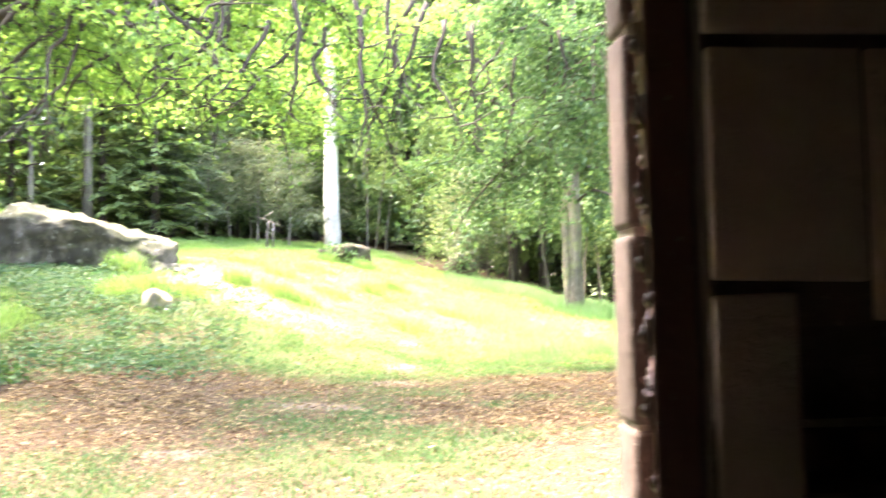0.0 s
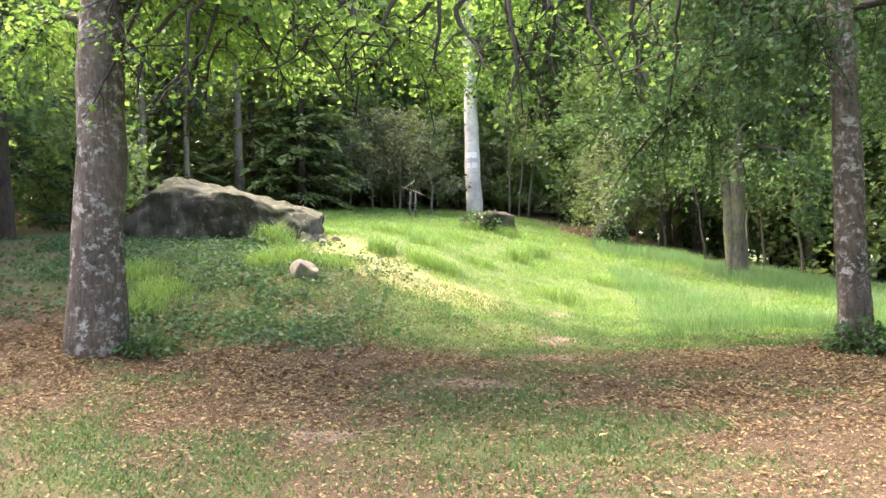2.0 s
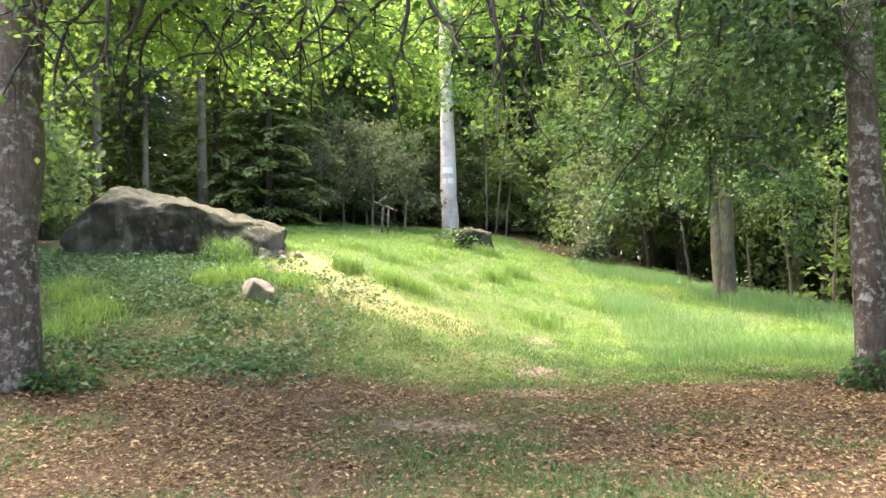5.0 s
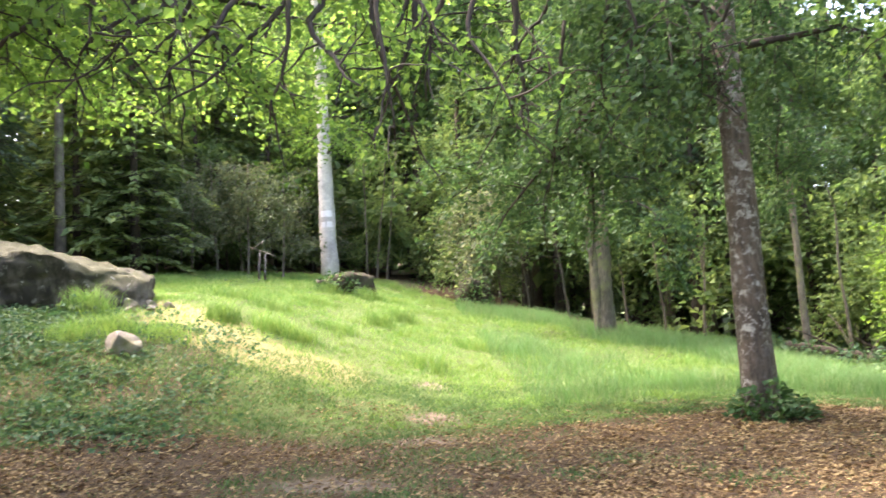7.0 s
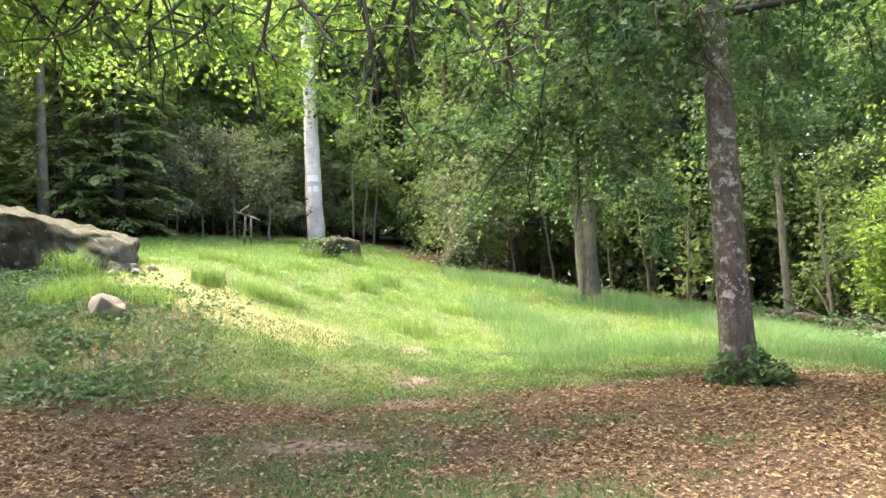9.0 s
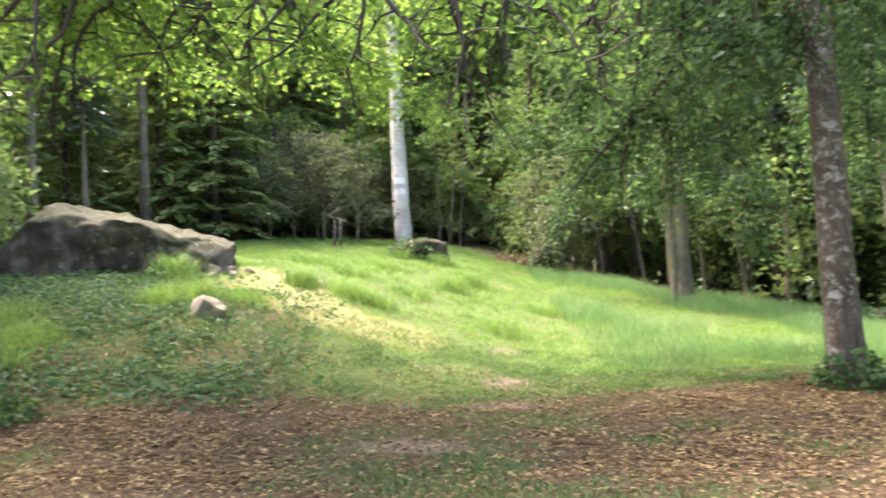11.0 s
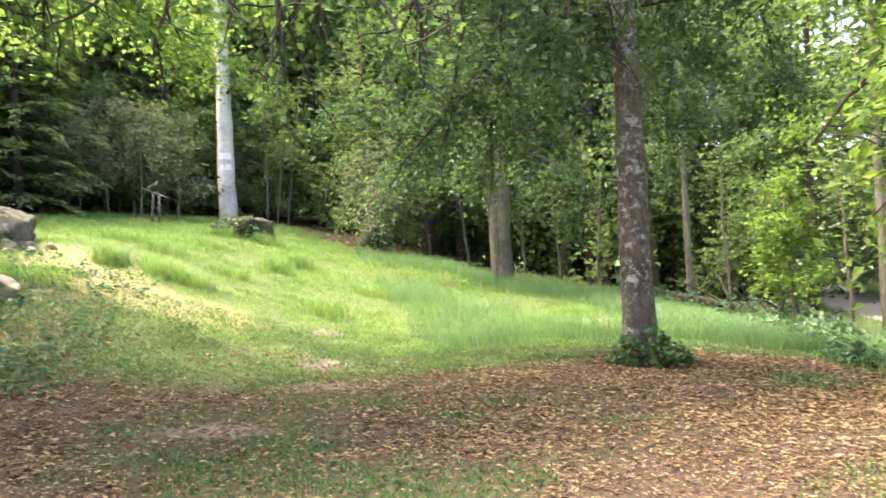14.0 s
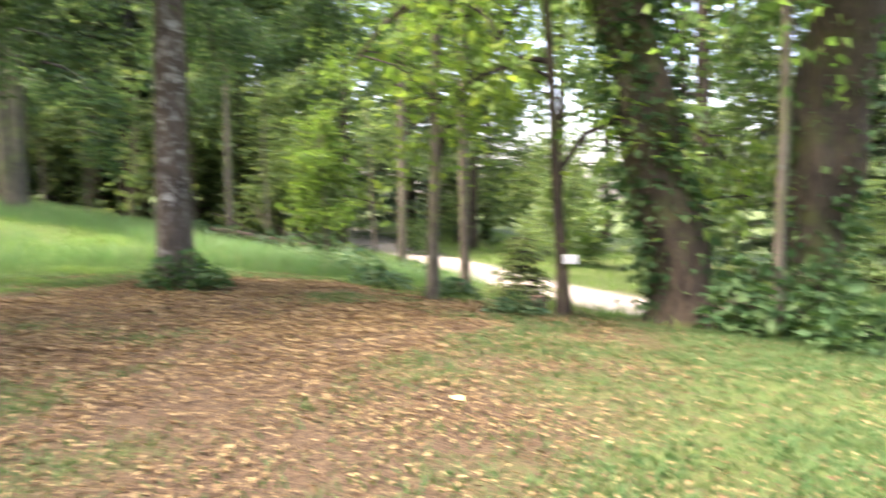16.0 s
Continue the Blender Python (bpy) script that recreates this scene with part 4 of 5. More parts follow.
sign_tree = place(broadleaf("forked_ash_tree", "mossy forked roadside ash carrying a small white board", 46, 8, 0.072, (-0.4, 0.4), 0.35, 9, 2.4, 0.6, 0.4, 10, 1.0, 0.5, 3800, 0.15, BARK_LIME, LEAF_YOUNG, 0.7, 0.6, limb_r=0.8,
                            aims=((1.0, 130, 3.4, 2.2), (2.6, -60, 1.8, 0.4))), 8.1, 8.72)
pole = place(broadleaf("slim_ash_tree", "slim pale young ash beside the old lime", 47, 8.5, 0.055, (0.05, -0.05), 0.42, 9, 2.0, 0.5, 0.4, 9, 0.8, 0.5, 2200, 0.14, BARK_THIN, LEAF_ASH, 0.35, 0.2), 8.5, 6.35)
for x, y, s in ((-11.6, 31.7, 1.0), (-13.6, 27.5, 0.85), (-12.6, 29.0, 0.6), (8.3, 33.2, 0.9), (10.7, 31.6, 0.85), (6.1, 35.8, 1.0), (12.7, 32.6, 0.9), (9.3, 38, 1.0), (7.2, 39.5, 1.0), (13.4, 29.6, 0.75), (5.2, 41, 1.0), (11.6, 35, 0.8)):
    again(bare_spruce, x, y, x * 50, s)

# ---- stones ----


def boulder(seed, size, planes, rough=0.05, levels=4):
    """A rounded block of the given half-sizes, cut by planes (normal, distance) into facets and weathered."""
    bm = bmesh.new()
    bmesh.ops.create_icosphere(bm, subdivisions=levels, radius=1.25)
    cuts = [(Vector(n).normalized(), d) for n, d in planes]
    for v in bm.verts:
        p = v.co.copy()
        for n, d in cuts:
            e = p.dot(n) - d
            if e > 0:
                p -= n * e * 0.93
        q = Vector((p.x * size[0], p.y * size[1], p.z * size[2]))
        q += noise.noise_vector(q * 0.9 + Vector((seed, 0, 0))) * rough * 1.6 + noise.noise_vector(q * 3.2 + Vector((0, seed, 0))) * rough
        crack = 1 - abs(noise.noise(Vector((q.x * 0.8, q.y * 0.8, q.z * 2.1)) + Vector((seed, seed, 0)))) * 5
        pit = noise.noise(q * 7.5 + Vector((seed, 0, seed)))
        q -= p.normalized() * (max(0, crack) * rough * 0.9 - pit * rough * 0.35)
        v.co = q
    me = bpy.data.meshes.new("stone")
    bm.to_mesh(me)
    bm.free()
    me.shade_smooth()
    return me


def stone_at(name, label, x, y, dz, seed, size, planes, material, turn=0, category="rock", rough=0.05, levels=4, group=""):
    me = boulder(seed, size, planes, rough, levels)
    me.materials.append(material)
    ob = new(name, me)
    ob.matrix_world = Matrix.Translation(on_land(x, y, dz)) @ pose(0, 0, 0, 0, 0, turn)
    return tagged(ob, label, category, group)


BOX6 = [((1, 0, 0), 0.95), ((-1, 0, 0), 0.95), ((0, 1, 0), 0.9), ((0, -1, 0), 0.9), ((0, 0, 1), 0.9), ((0, 0, -1), 0.9)]
stone_at("boulder", "huge mossy grey boulder with a sloping lichen-spotted back", -6.85, 18.7, 0.35, 3.0, (2.25, 1.35, 1.5),
         BOX6[:4] + [((0.45, -0.1, 1), 0.42), ((-0.9, 0, 0.55), 0.76), ((0.1, -1, -0.28), 0.72), ((0.1, -0.8, 0.8), 0.86), ((0.75, -0.5, 0.3), 0.8)], ROCK, 6, rough=0.085, levels=6)
for i, (x, y, s) in enumerate(((-4.95, 18.35, 0.3), (-4.6, 18.7, 0.22), (-5.4, 18.1, 0.26), (-4.3, 19.0, 0.18), (-4.75, 18.0, 0.16), (-5.15, 17.8, 0.14), (-4.45, 18.35, 0.15))):
    stone_at("stone", "pale broken stone at the boulder's foot", x, y, s * 0.35, 20 + i, (s * 0.85, s * 0.7, s * 0.45), BOX6 + [((1, 0.4, 0.8), 0.62), ((-0.6, -0.8, 0.7), 0.66), ((0.2, -1, 0.3), 0.7)], PALE_STONE, i * 50, "stone", 0.03, 3, "rubble by the boulder")
stone_at("stone", "pale pointed stone half sunk in the ivy bank", -3.95, 15.2, 0.08, 31, (0.29, 0.22, 0.25), BOX6 + [((0.8, -0.3, 1), 0.62), ((-0.9, -0.4, 0.5), 0.8)], PALE_STONE, 15, "stone", 0.04, 4)
stone_at("mossy_rock", "low dark mossy rock before the birch", -1.15, 28.5, 0.18, 37, (1.0, 0.55, 0.42), BOX6 + [((0.3, 0, 1), 0.75)], DARK_MOUND, -8, "rock", 0.17, 4)
for i, (x, y, s) in enumerate(((0.33, 5.15, 0.17), (0.72, 5.0, 0.11), (-0.1, 4.7, 0.09))):
    stone_at("flat_stone", "flat grey stone let into the ground", x, y, -0.012, 50 + i, (s, s * 0.6, 0.05), BOX6, ROCK, i * 40, "stone", 0.01, 3, "flat stones before the hut")


# ---- plants and dead wood ----


def blade_mesh(name, x, y, z, height, width, bend, material, rng):
    """Grass: one bent tapered blade (two faces) at each place."""
    n = len(x)
    a = rng.random(n) * 6.283
    b = rng.random(n) * 6.283
    dx, dy = np.cos(a) * width / 2, np.sin(a) * width / 2
    bx, by = np.cos(b) * bend * height, np.sin(b) * bend * height
    p0 = np.stack([x - dx, y - dy, z], 1)
    p1 = np.stack([x + dx, y + dy, z], 1)
    m0 = np.stack([x - dx * 0.7 + bx * 0.3, y - dy * 0.7 + by * 0.3, z + height * 0.6], 1)
    m1 = np.stack([x + dx * 0.7 + bx * 0.3, y + dy * 0.7 + by * 0.3, z + height * 0.6], 1)
    tip = np.stack([x + bx, y + by, z + height * 0.97], 1)
    v = np.stack([p0, p1, m1, m0, tip], 1).reshape(-1, 3)
    k = np.arange(n) * 5
    faces = [None] * (2 * n)
    faces[0::2] = np.stack([k, k + 1, k + 2, k + 3], 1).tolist()
    faces[1::2] = np.stack([k + 3, k + 2, k + 4], 1).tolist()
    me = bpy.data.meshes.new(name)
    me.from_pydata(v.tolist(), [], faces)
    me.materials.append(material)
    return me


def tuft(label, x, y, r, h, n, seed, material, category="grass tuft"):
    g = np.random.default_rng(seed)
    px, py = g.normal(0, r * 0.4, n), g.normal(0, r * 0.4, n)
    me = blade_mesh("grass_tuft", px, py, land(x + px, y + py) - float(land(x, y)) - 0.02, h * g.uniform(0.5, 1.1, n), 0.014, 0.6, material, g)
    ob = new("grass_tuft", me)
    ob.location = on_land(x, y)
    return tagged(ob, label, category, kind="stuff")


for i, (x, y, r, h) in enumerate(((-3.05, 18.3, 0.42, 0.46), (-2.05, 18.4, 0.55, 0.42), (-1.55, 18.2, 0.45, 0.34), (-0.05, 22.4, 0.5, 0.46), (0.5, 24.0, 0.45, 0.5), (-5.3, 17.4, 0.5, 0.6), (-1.7, 27.6, 0.5, 0.4),
                                  (-0.5, 27.6, 0.5, 0.4), (0.75, 18.3, 0.3, 0.5), (1.2, 18.6, 0.3, 0.5), (1.05, 18.0, 0.3, 0.5), (-6.0, 13.4, 0.6, 0.35), (-6.8, 14.2, 0.6, 0.35), (-3.6, 16.2, 0.6, 0.32), (-4.6, 16.4, 0.6, 0.36),
                                  (-2.4, 21.0, 0.6, 0.3), (-1.0, 20.2, 0.6, 0.26), (-3.6, 22.5, 0.7, 0.3), (-1.8, 24.0, 0.7, 0.3), (2.2, 21.5, 0.6, 0.34), (-5.9, 12.6, 0.5, 0.3), (-4.9, 15.6, 0.5, 0.35))):
    tuft("dense tussock of long green grass", x, y, r, h, 60 if h == 0.5 and y < 19 else 380, 100 + i, GRASS)


def leaf_clump(name, label, category, x, y, r, h, n, size, material, seed, stems=10, dz=0.0):
    """A low clump of leafy stems."""
    g = np.random.default_rng(seed)
    t = root(name, on_land(x, y, dz), label, category)
    u = g.normal(0, 1, (n, 3))
    u /= np.linalg.norm(u, axis=1, keepdims=True)
    c = u * g.random((n, 1)) ** 0.4 * np.array([r, r, h])
    c[:, 2] = np.abs(c[:, 2]) * (0.7 + 0.5 * bumps(c[:, 0] + x, c[:, 1] + y, 4.0, seed)) + 0.03
    c[:, 2] += land(c[:, 0] + x, c[:, 1] + y) - float(land(x, y))
    part("foliage", leaf_cards("foliage", c, u * np.array([1, 1, 0.3]) + g.normal(0, 0.4, (n, 3)), size * g.uniform(0.6, 1.3, n), material, 0.75), None, t)
    s = Shape()
    for k in range(stems):
        p = bent((g.normal(0, r * 0.2), g.normal(0, r * 0.2), -0.05), (g.normal(0, 0.5), g.normal(0, 0.5), 1), h * 1.1, 0.2, g, 4)
        s.tube(p, [0.008, 0.007, 0.006, 0.004, 0.002], 3, cap=False)
    tagged(part("stemwork", s, TWIG, t, smooth=False), kind="stuff")
    return t


leaf_clump("ivy_clump", "dark green ivy and nettles round the maple's foot", "ivy", 5.2, 12.75, 0.6, 0.5, 620, 0.11, IVY, 61)
leaf_clump("ivy_clump", "dark green ivy at the old maple's foot", "ivy", -4.95, 10.9, 0.5, 0.32, 320, 0.1, IVY, 62)
leaf_clump("bramble_clump", "bramble and ivy growing over the mossy rock", "bramble", -1.2, 28.25, 1.05, 0.75, 560, 0.13, IVY, 63)
leaf_clump("bramble_clump", "bramble thicket at the old lime's foot", "bramble", 8.75, 6.3, 1.0, 0.9, 1100, 0.13, IVY, 64)
leaf_clump("bramble_clump", "bramble thicket at the old lime's foot", "bramble", 8.3, 5.2, 0.9, 0.55, 700, 0.12, IVY, 65)
leaf_clump("bramble_clump", "dark bramble growing over the root mound", "bramble", 3.2, 30.1, 0.75, 1.25, 620, 0.12, IVY, 67)
leaf_clump("weed_clump", "low weeds on the ledge beside the boulder", "weeds", -5.5, 17.45, 0.45, 0.35, 220, 0.11, COVER, 66)
for i, (x, y, r, h) in enumerate(((9.6, 15.2, 0.7, 0.4), (10.8, 16.2, 0.8, 0.5), (8.9, 13.2, 0.6, 0.3), (11.6, 17.6, 0.8, 0.5), (9.2, 11.8, 0.5, 0.3), (12.6, 20.6, 1.0, 0.7), (10.6, 18.4, 0.9, 0.4), (11.9, 15.6, 0.7, 0.45), (11.5, 23.0, 0.9, 0.5), (12.0, 21.6, 0.9, 0.5), (12.6, 20.2, 0.8, 0.45), (11.0, 24.4, 0.8, 0.5))):
    leaf_clump("weed_clump", "green weeds on the slope down to the road", "weeds", x, y, r, h, 330, 0.14, COVER, 70 + i)

leaf_clump("weed_clump", "moss and low weeds round the log", "weeds", 7.55, 9.0, 0.4, 0.24, 220, 0.08, COVER, 90)

# root mound with thin stems at the wood's edge
stone_at("root_mound", "dark earthy root mound overgrown with moss", 3.2, 30.4, 0.5, 41, (0.55, 0.5, 0.55), BOX6 + [((0.6, -0.2, 1), 0.72)], DARK_MOUND, 20, "root mound", 0.12, 4)
stems = place(broadleaf("shrub", "many-stemmed willow behind the root mound", 91, 4.6, 0.05, (0.4, 0.2), 0.25, 12, 2.2, 0.5, 0.45, 9, 0.9, 0.5, 2600, 0.17, BARK_THIN, LEAF_GREY, sides=6,
                        aims=((0.3, 40, 3.4, 1.6), (0.3, -60, 3.2, 1.8), (0.4, 110, 3.0, 1.5))), 3.4, 31.0)
for i, (x, y, h) in enumerate(((-0.75, 38.2, 6.0), (-0.35, 38.5, 6.5), (0.1, 38.8, 6.0), (9.4, 28.4, 3.5), (10.3, 27.5, 4.0), (4.6, 33.3, 3.0), (7.8, 29.4, 4.0), (-8.3, 35.5, 5.0), (12.9, 23.6, 5.0), (15.2, 21.4, 4.5), (5.6, 32.6, 3.6), (6.9, 31.6, 4.2), (8.9, 31.0, 3.4), (11.2, 29.4, 4.4), (12.2, 28.2, 3.8))):
    g = np.random.default_rng(200 + i)
    p = fine_path(trunk_path(h, (g.normal(0, 0.4), 0.2), g), 8)
    st = root("bare_sapling", on_land(x, y), "thin pale bare-stemmed sapling in the shade", "sapling", "saplings at the wood's edge")
    part("trunk", Shape().tube(p, [0.055 - 0.005 * k for k in range(8)], 6), BARK_THIN, st)
    c = np.array([along(p, 0.6 + 0.4 * g.random())[:] for _ in range(160)]) + g.normal(0, 0.45, (160, 3))
    part("crown", leaf_cards("crown", c, rand_dirs(g, 160), 0.17, LEAF_WOOD), None, st)

# snapped sapling with pale splintered wood
snap = root("broken_sapling", on_land(-4.5, 31.5), "snapped dead sapling with pale splintered top", "dead tree")
part("trunk", Shape().tube([(0, 0, -0.2), (0.02, 0, 0.5), (0.1, 0, 1.25)], [0.07, 0.06, 0.05], 7), BARK_OLD, snap)
part("trunk", Shape().tube([(0.3, 0, -0.2), (0.32, 0, 0.5), (0.36, 0, 1.1)], [0.06, 0.05, 0.045], 7), BARK_OLD, snap)
for a, b in (((-0.4, 0, 1.45), (0.1, 0, 1.25)), ((-0.35, 0.05, 1.3), (0.3, 0, 1.7)), ((0.1, 0, 1.28), (0.85, 0.05, 0.98)), ((0.3, 0, 1.7), (0.12, 0, 1.5))):
    part("splinter", Shape().tube([a, Vector(a).lerp(Vector(b), 0.5), b], [0.012, 0.024, 0.012], 5), DEADWOOD, snap, "pale splintered wood")


def log_thing(label, a, b, r, material, ends=None, branches=0, seed=0):
    g = np.random.default_rng(seed)
    a, b = Vector(a), Vector(b)
    t = root("fallen_log", a, label, "log")
    n = 9
    p = [Vector((0, 0, 0)).lerp(b - a, k / (n - 1)) + Vector(g.normal(0, r * 0.12, 3)) for k in range(n)]
    part("bole", Shape().tube(p, [r * (1 - 0.3 * k / n) for k in range(n)], 12, wobble=0.3), material, t)
    for k in range(branches):
        q = along(p, 0.2 + 0.75 * g.random())
        part("branch_stub", Shape().tube(bent(q, (g.normal(), g.normal(), 0.8), 0.6 + g.random(), 0.1, g, 4), [0.035, 0.03, 0.025, 0.018, 0.01], 5), material, t)
    if ends:
        d = (b - a).normalized()
        part("cut_face", Shape().tube([-d * 0.012, d * 0.01], [r * 0.93, r * 0.93], 12), ends, t, "sawn end")
    return t


log_thing("dark fallen trunk with broken branches at the wood's edge", (11.2, 23.8, 0.42), (12.9, 19.2, -0.16), 0.13, BARK_DARK, None, 9, 1)
log_thing("dark fallen branch wood at the wood's edge", (11.6, 22.9, 0.3), (13.6, 19.8, -0.15), 0.09, BARK_DARK, None, 6, 2)
log_thing("mossy fallen log lying across the woodland track", (0.3, 44.5, 4.35), (3.6, 44.9, 4.4), 0.13, DEADWOOD, None, 2, 3)
log_thing("mossy log lying beside the road", (7.85, 9.02, -0.07), (7.38, 9.42, -0.05), 0.115, MOSS, CUT_WOOD, 0, 4)
stump_r = root("tree_stump", on_land(8.02, 9.1), "low sawn tree stump with brown cut face", "stump")
part("bole", Shape().tube([(0, 0, -0.15), (0, 0, 0.0), (0.01, 0, 0.22)], [0.17, 0.135, 0.11], 12, wobble=0.2), BARK_LIME, stump_r)
part("cut_face", Shape().tube([(0.01, 0, 0.22), (0.01, 0, 0.227)], [0.1, 0.097], 12), CUT_WOOD, stump_r, "sawn brown wood")
small_spruce = place(conifer("small_spruce", "knee-high young spruce beside the road", 95, 1.35, 0.03, 0.65, 0.1, NEEDLE_LIT, 1500, 0.13), 11.5, 12.4)

for o in (snap,):
    o.scale = (0.75, 0.75, 0.85)

board = root("sign_board", (8.03, 8.6, 0.52), "small blank white board nailed to the roadside ash", "sign")
part("panel", Shape().box(-0.09, 0.09, -0.01, 0.01, -0.055, 0.055, 0.003), SIGN, board)
for x in (-0.07, 0.07):
    part("nail", Shape().tube([(x, -0.008, 0), (x, -0.013, 0)], [0.006, 0.005], 6), IRON_DARK, board)
board.rotation_euler = (0, 0, radians(-50))

# ---- the old twin-trunked lime ----
lime = root("old_lime_tree", on_land(9.1, 7.1), "huge old lime with two mossy trunks grown with ivy", "tree")


def lime_stem(base, mid, top, radii, seed):
    """One old stem; radii: its thickness from foot to top."""
    p = []
    for k in range(26):
        t = k / 25
        p.append(Vector(base) * (1 - t) ** 2 + Vector(mid) * 2 * t * (1 - t) + Vector(top) * t * t)
    rr = [float(np.interp(k / 25, np.linspace(0, 1, len(radii)), radii)) * (1 + 0.45 * math.exp(-max(q.z, 0) / 0.3)) * (1 + 0.08 * math.sin(k * 1.3 + seed)) for k, q in enumerate(p)]
    part("trunk", Shape().tube(p, rr, 24, wobble=0.4), BARK_LIME, lime)
    return p


stem_l = lime_stem((-0.15, 0.5, -0.3), (-0.3, 0.85, 2.4), (-0.85, 2.0, 7.5), (0.36, 0.34, 0.33, 0.32, 0.28), 0.0)
stem_r = lime_stem((0.3, -0.6, -0.3), (0.4, -0.75, 2.2), (0.85, -1.5, 7.5), (0.3, 0.3, 0.42, 0.36, 0.3), 2.0)
part("root_collar", Shape().tube([(0.0, 0.9, -0.25), (0.05, 0.4, 0.15), (0.15, -0.2, 0.2), (0.25, -1.0, -0.2)], [0.3, 0.38, 0.36, 0.3], 14, wobble=0.4), BARK_LIME, lime)
g = np.random.default_rng(9)
cs, ws, tw = [], [], Shape()
for p, az0 in ((stem_l, -60), (stem_r, 120)):
    for i in range(15):
        a = along(p, 0.66 + 0.33 * i / 15)
        deg = az0 + i * 137
        lp = bent(a, (math.sin(radians(deg)), math.cos(radians(deg)), 0.5), 3.6, 0.5, g, 6)
        part("limb", Shape().tube(lp, [0.13, 0.11, 0.09, 0.07, 0.05, 0.03, 0.015], 7), BARK_DARK, lime)
        for _ in range(16):
            q = along(lp, 0.2 + 0.8 * g.random())
            tp = bent(q, g.normal(0, 0.7, 3), 0.7 + g.random(), 0.6, g, 4)
            tw.tube(tp, [0.014, 0.012, 0.009, 0.006, 0.003], 3, cap=False)
            for fr in g.random(32):
                cs.append(along(tp, fr)[:])
                ws.append((tp[-1] - tp[0])[:])
tagged(part("twigwork", tw, TWIG, lime, smooth=False), kind="stuff")
cs = np.array(cs) + g.normal(0, 0.2, (len(cs), 3))
part("crown", leaf_cards("crown", cs, np.array(ws) + rand_dirs(g, len(cs)), 0.11 * g.uniform(0.7, 1.3, len(cs)), LEAF_LIME, 0.8), None, lime)
for p, r, seed, n in ((stem_l, 0.34, 5, 5200), (stem_r, 0.36, 6, 2600)):
    g = np.random.default_rng(seed)
    f, a = g.random(n) ** 0.8 * 0.75 + 0.03, g.random(n) * 6.283
    keep = bumps(a * 1.2, f * 9, 1.0, seed) > 0.42
    c = np.array([along(p, u)[:] for u in f])
    out = np.stack([np.cos(a), np.sin(a), np.zeros(n)], 1)
    c = c + out * (r * (1 - 0.35 * f) * 1.1)[:, None] + g.normal(0, 0.1, (n, 3))
    part("ivy", leaf_cards("ivy", c[keep], (out + np.array([0, 0, -0.8]) + g.normal(0, 0.5, (n, 3)))[keep], 0.11 * g.uniform(0.6, 1.3, int(keep.sum())), IVY, 0.8), None, lime, "climbing ivy leaves")

# two large yellow leaves that stand out on the ground
for x, y, a in ((0.99, 7.43, 20), (3.84, 6.2, 75)):
    yl = new("yellow_leaf", leaf_cards("yellow_leaf", np.array([[0, 0, 0.035]]), np.array([[1.0, 0.3, 0.08]]), 0.11, YELLOW, 0.7, 0.08, np.array([[0, 0.2, 1.0]])))
    yl.matrix_world = Matrix.Translation(on_land(x, y)) @ pose(0, 0, 0, 0, 0, a)
    tagged(yl, "large pale yellow leaf fallen on the grass", "leaf")

# ---- ground cover ----
rng = np.random.default_rng(5)


def scatter(n, x0, x1, y0, y1, chance):
    x, y = rng.uniform(x0, x1, n), rng.uniform(y0, y1, n)
    keep = rng.random(n) < chance(x, y)
    return x[keep], y[keep]


def open_lawn(x, y):
    return (1 - wood_at(x, y)) * (1 - bare_at(x, y) * 0.95) * (1 - 0.6 * dry_at(x, y)) * (to_line(x, y, ROAD) > 1.25)


def stuff(name, me, label, category):
    return tagged(new(name, me), label, category, kind="stuff")


# fallen leaves: thick under the trees, thin towards the hut and the lawn
x, y = scatter(360000, -8, 11, 3.0, 16, lambda x, y: np.clip((litter_at(x, y) * 0.9 + 0.17 * (y < 15.0)) * (0.2 + 1.1 * bumps(x, y, 1.9, 6)), 0, 1) * (0.75 + 0.25 * (y < 10)))
n = len(x)
a = rng.random(n) * 6.283
ways = np.stack([np.cos(a), np.sin(a), rng.normal(0, 0.22, n)], 1)
ups = np.stack([rng.normal(0, 0.35, n), rng.normal(0, 0.35, n), np.ones(n)], 1)
z = land(x, y) + 0.03 * (bumps(x, y, 1.3, 9) - 0.5) * smooth(y, 5, 8) + 0.012 + 0.02 * rng.random(n)
size = (0.024 + 0.05 * rng.random(n) ** 1.5) * (0.82 + 0.45 * smooth(y, 6, 11))
stuff("fallen_leaves", leaf_cards("fallen_leaves", np.stack([x, y, z], 1), ways, size, LITTER, 0.42, 0.1, ups), "dry brown and yellow leaves lying on the ground", "fallen leaves")

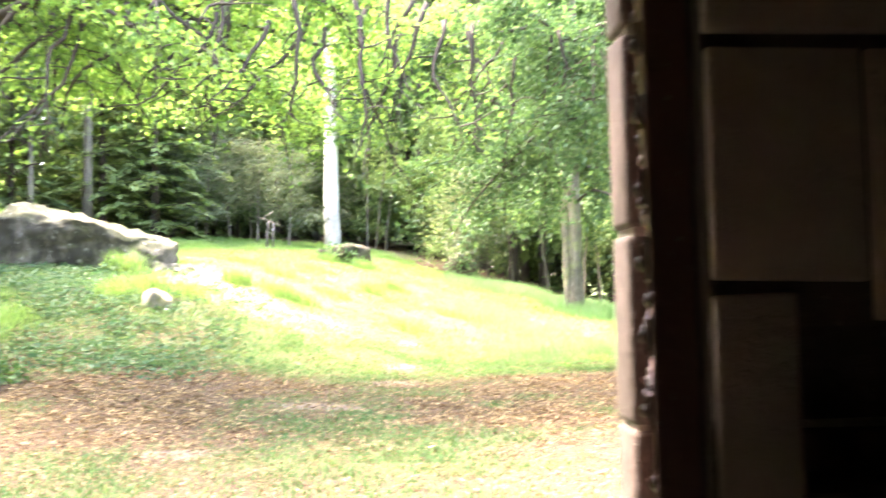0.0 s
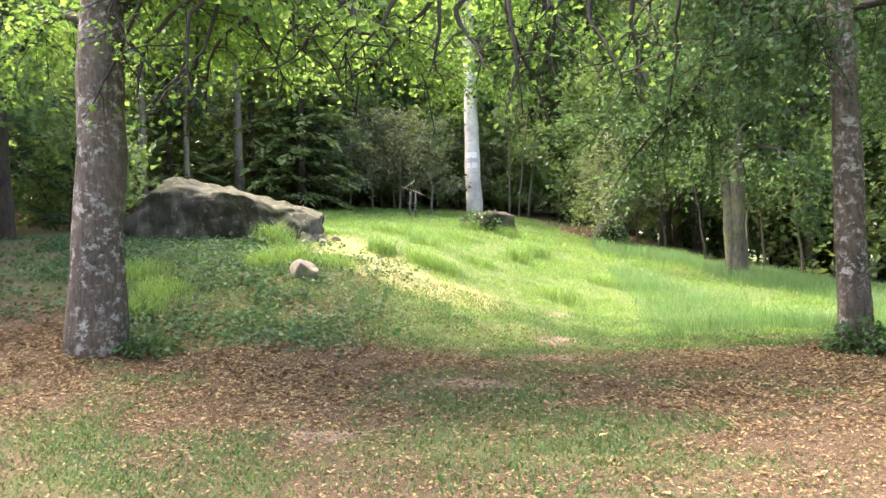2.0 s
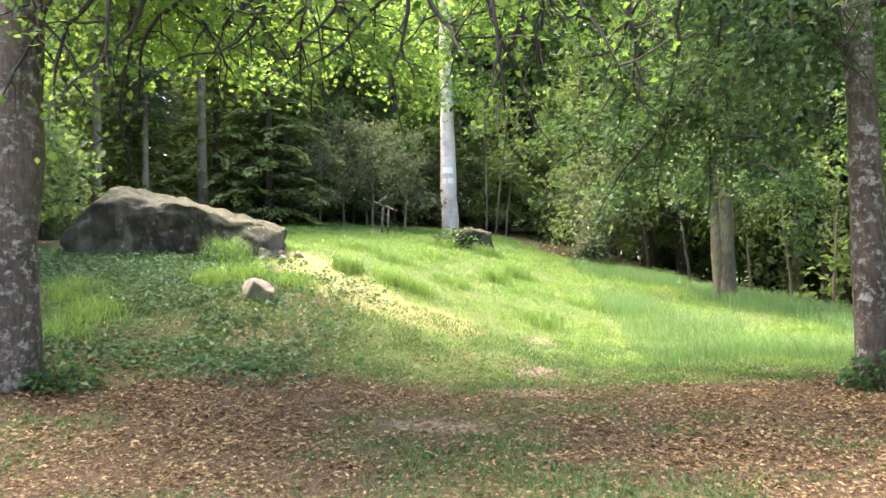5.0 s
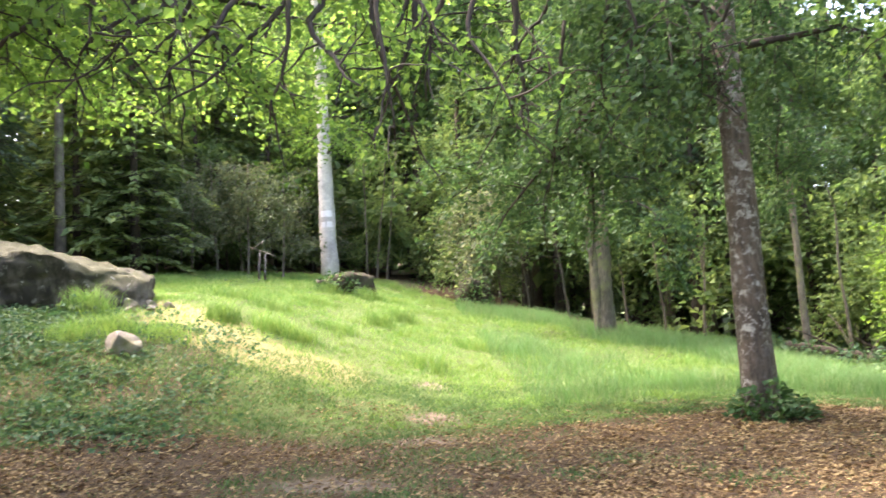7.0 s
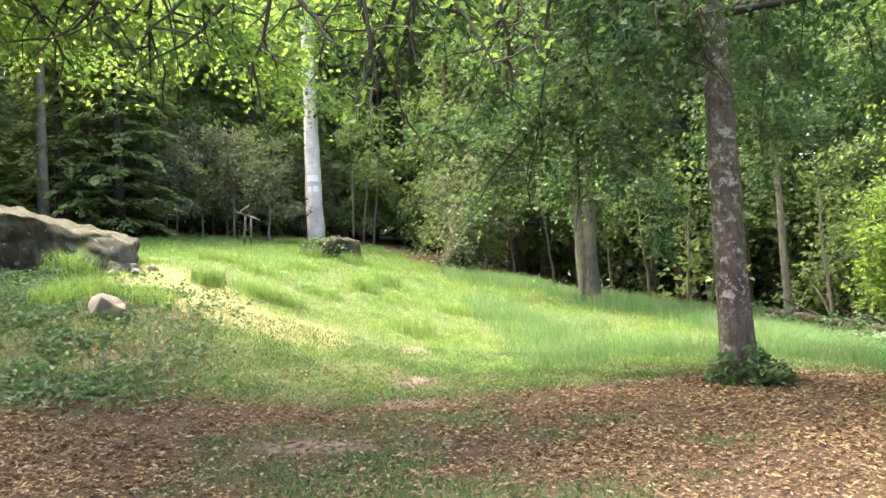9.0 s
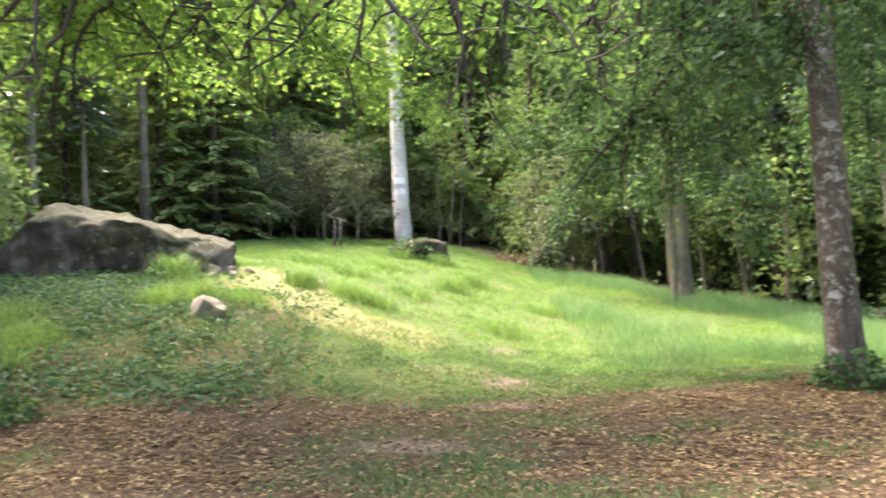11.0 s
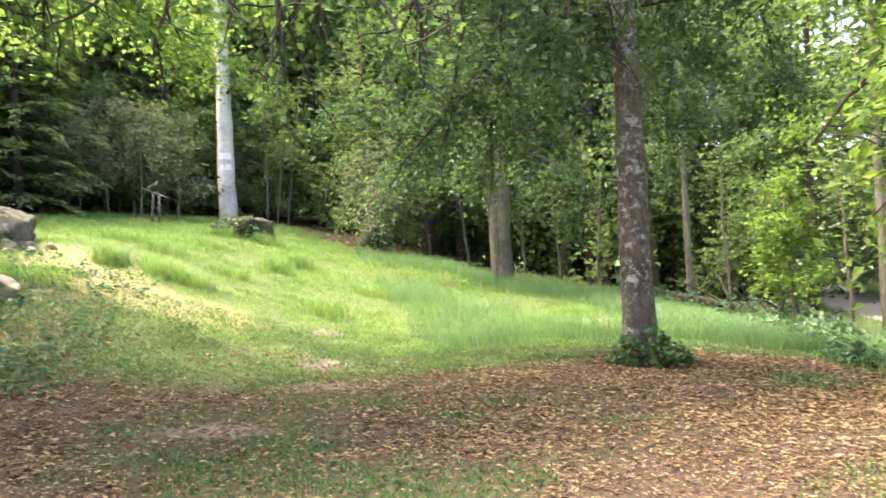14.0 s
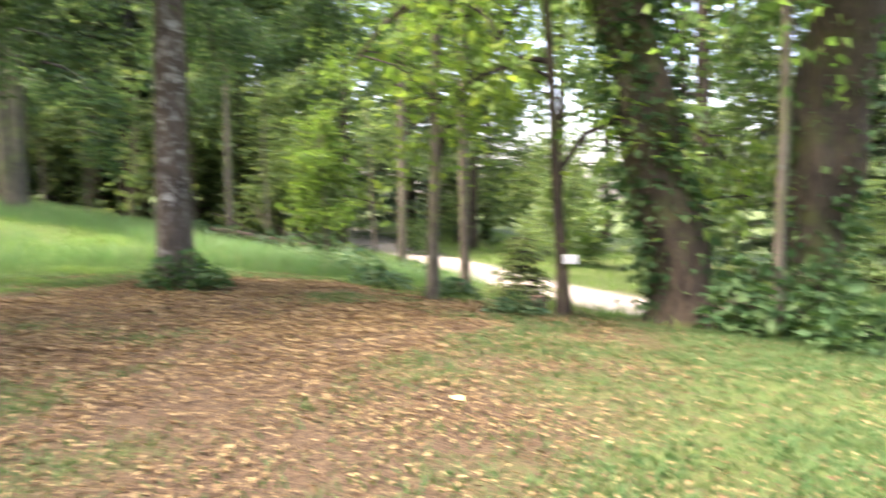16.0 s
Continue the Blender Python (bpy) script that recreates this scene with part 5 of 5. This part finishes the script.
# short grass between the leaves and on the lawn
x, y = scatter(400000, -7, 10.5, 1.4, 17, lambda x, y: np.clip(1.0 - 1.25 * litter_at(x, y), 0.02, 1) * (0.3 + 0.7 * smooth(bumps(x, y, 0.9, 3) * 0.6 + bumps(x, y, 2.6, 5) * 0.4, 0.3, 0.56)) * open_lawn(x, y) * (1 - 0.25 * bank_at(x, y)))
n = len(x)
stuff("short_grass", blade_mesh("short_grass", x, y, land(x, y) - 0.012, rng.uniform(0.03, 0.085, n), rng.uniform(0.009, 0.017, n), 0.9, GRASS_SHORT_SHADED, rng), "short trodden grass among the leaves", "grass")
x, y = scatter(440000, -9, 12.5, 13.4, 38, lambda x, y: open_lawn(x, y) * (0.25 + 0.75 * bumps(x, y, 0.7, 8)) * np.clip(1 - litter_at(x, y), 0, 1) * (1 - 0.7 * bank_at(x, y)) * (1.15 - 0.02 * y))
n = len(x)
tall = (0.05 + 0.07 * smooth(bumps(x, y, 0.5, 11) * 0.5 + bumps(x, y, 1.9, 43) * 0.5, 0.35, 0.75) + 0.09 * smooth(bumps(x, y, 3.1, 44), 0.6, 0.9)) * (0.5 + 0.5 * smooth(y, 14.5, 19))
stuff("lawn_grass", blade_mesh("lawn_grass", x, y, land(x, y) - 0.015, tall * rng.uniform(0.6, 1.3, n), 0.007 + 0.0005 * y, 0.8, GRASS, rng), "uneven bright green meadow grass", "grass")
x, y = scatter(80000, 2.5, 13, 14.5, 30, lambda x, y: open_lawn(x, y) * smooth(x + 0.35 * (y - 16) + 3.0 * (bumps(x, y, 0.8, 31) - 0.5), 1.5, 7.5) * smooth(bumps(x, y, 0.5, 12), 0.2, 0.6) * np.clip(1 - litter_at(x, y), 0, 1))
n = len(x)
stuff("tall_grass", blade_mesh("tall_grass", x, y, land(x, y) - 0.015, rng.uniform(0.22, 0.5, n), 0.011, 0.55, GRASS_TALL, rng), "tall wispy seeding grass on the slope", "grass")
x, y = scatter(60000, 8, 40, -6, 45, lambda x, y: (to_line(x, y, ROAD) > 1.2) * (0.3 + 0.7 * bumps(x, y, 0.6, 14)) * (to_line(x, y, ROAD) < 9))
n = len(x)
stuff("verge_grass", blade_mesh("verge_grass", x, y, land(x, y) - 0.015, rng.uniform(0.1, 0.28, n), 0.024, 0.6, GRASS, rng), "green grass on the road's verges", "grass")

# ivy and weeds on the shaded bank
x, y = scatter(60000, -14, -1.2, 10.8, 18.8, lambda x, y: np.clip(bank_at(x, y) * (0.15 + 0.95 * smooth(bumps(x, y, 0.8, 15) * 0.6 + bumps(x, y, 2.3, 45) * 0.4, 0.3, 0.58)), 0, 1) * 0.9)
n = len(x)
c = np.stack([x, y, land(x, y) + rng.uniform(0.01, 0.12, n) * (0.4 + bumps(x, y, 1.4, 16))], 1)
stuff("bank_ivy", leaf_cards("bank_ivy", c, rng.normal(0, 1, (n, 3)) * np.array([1, 1, 0.5]), rng.uniform(0.05, 0.12, n), COVER, 0.6), "ivy, weeds and low leaves covering the bank", "ground cover")
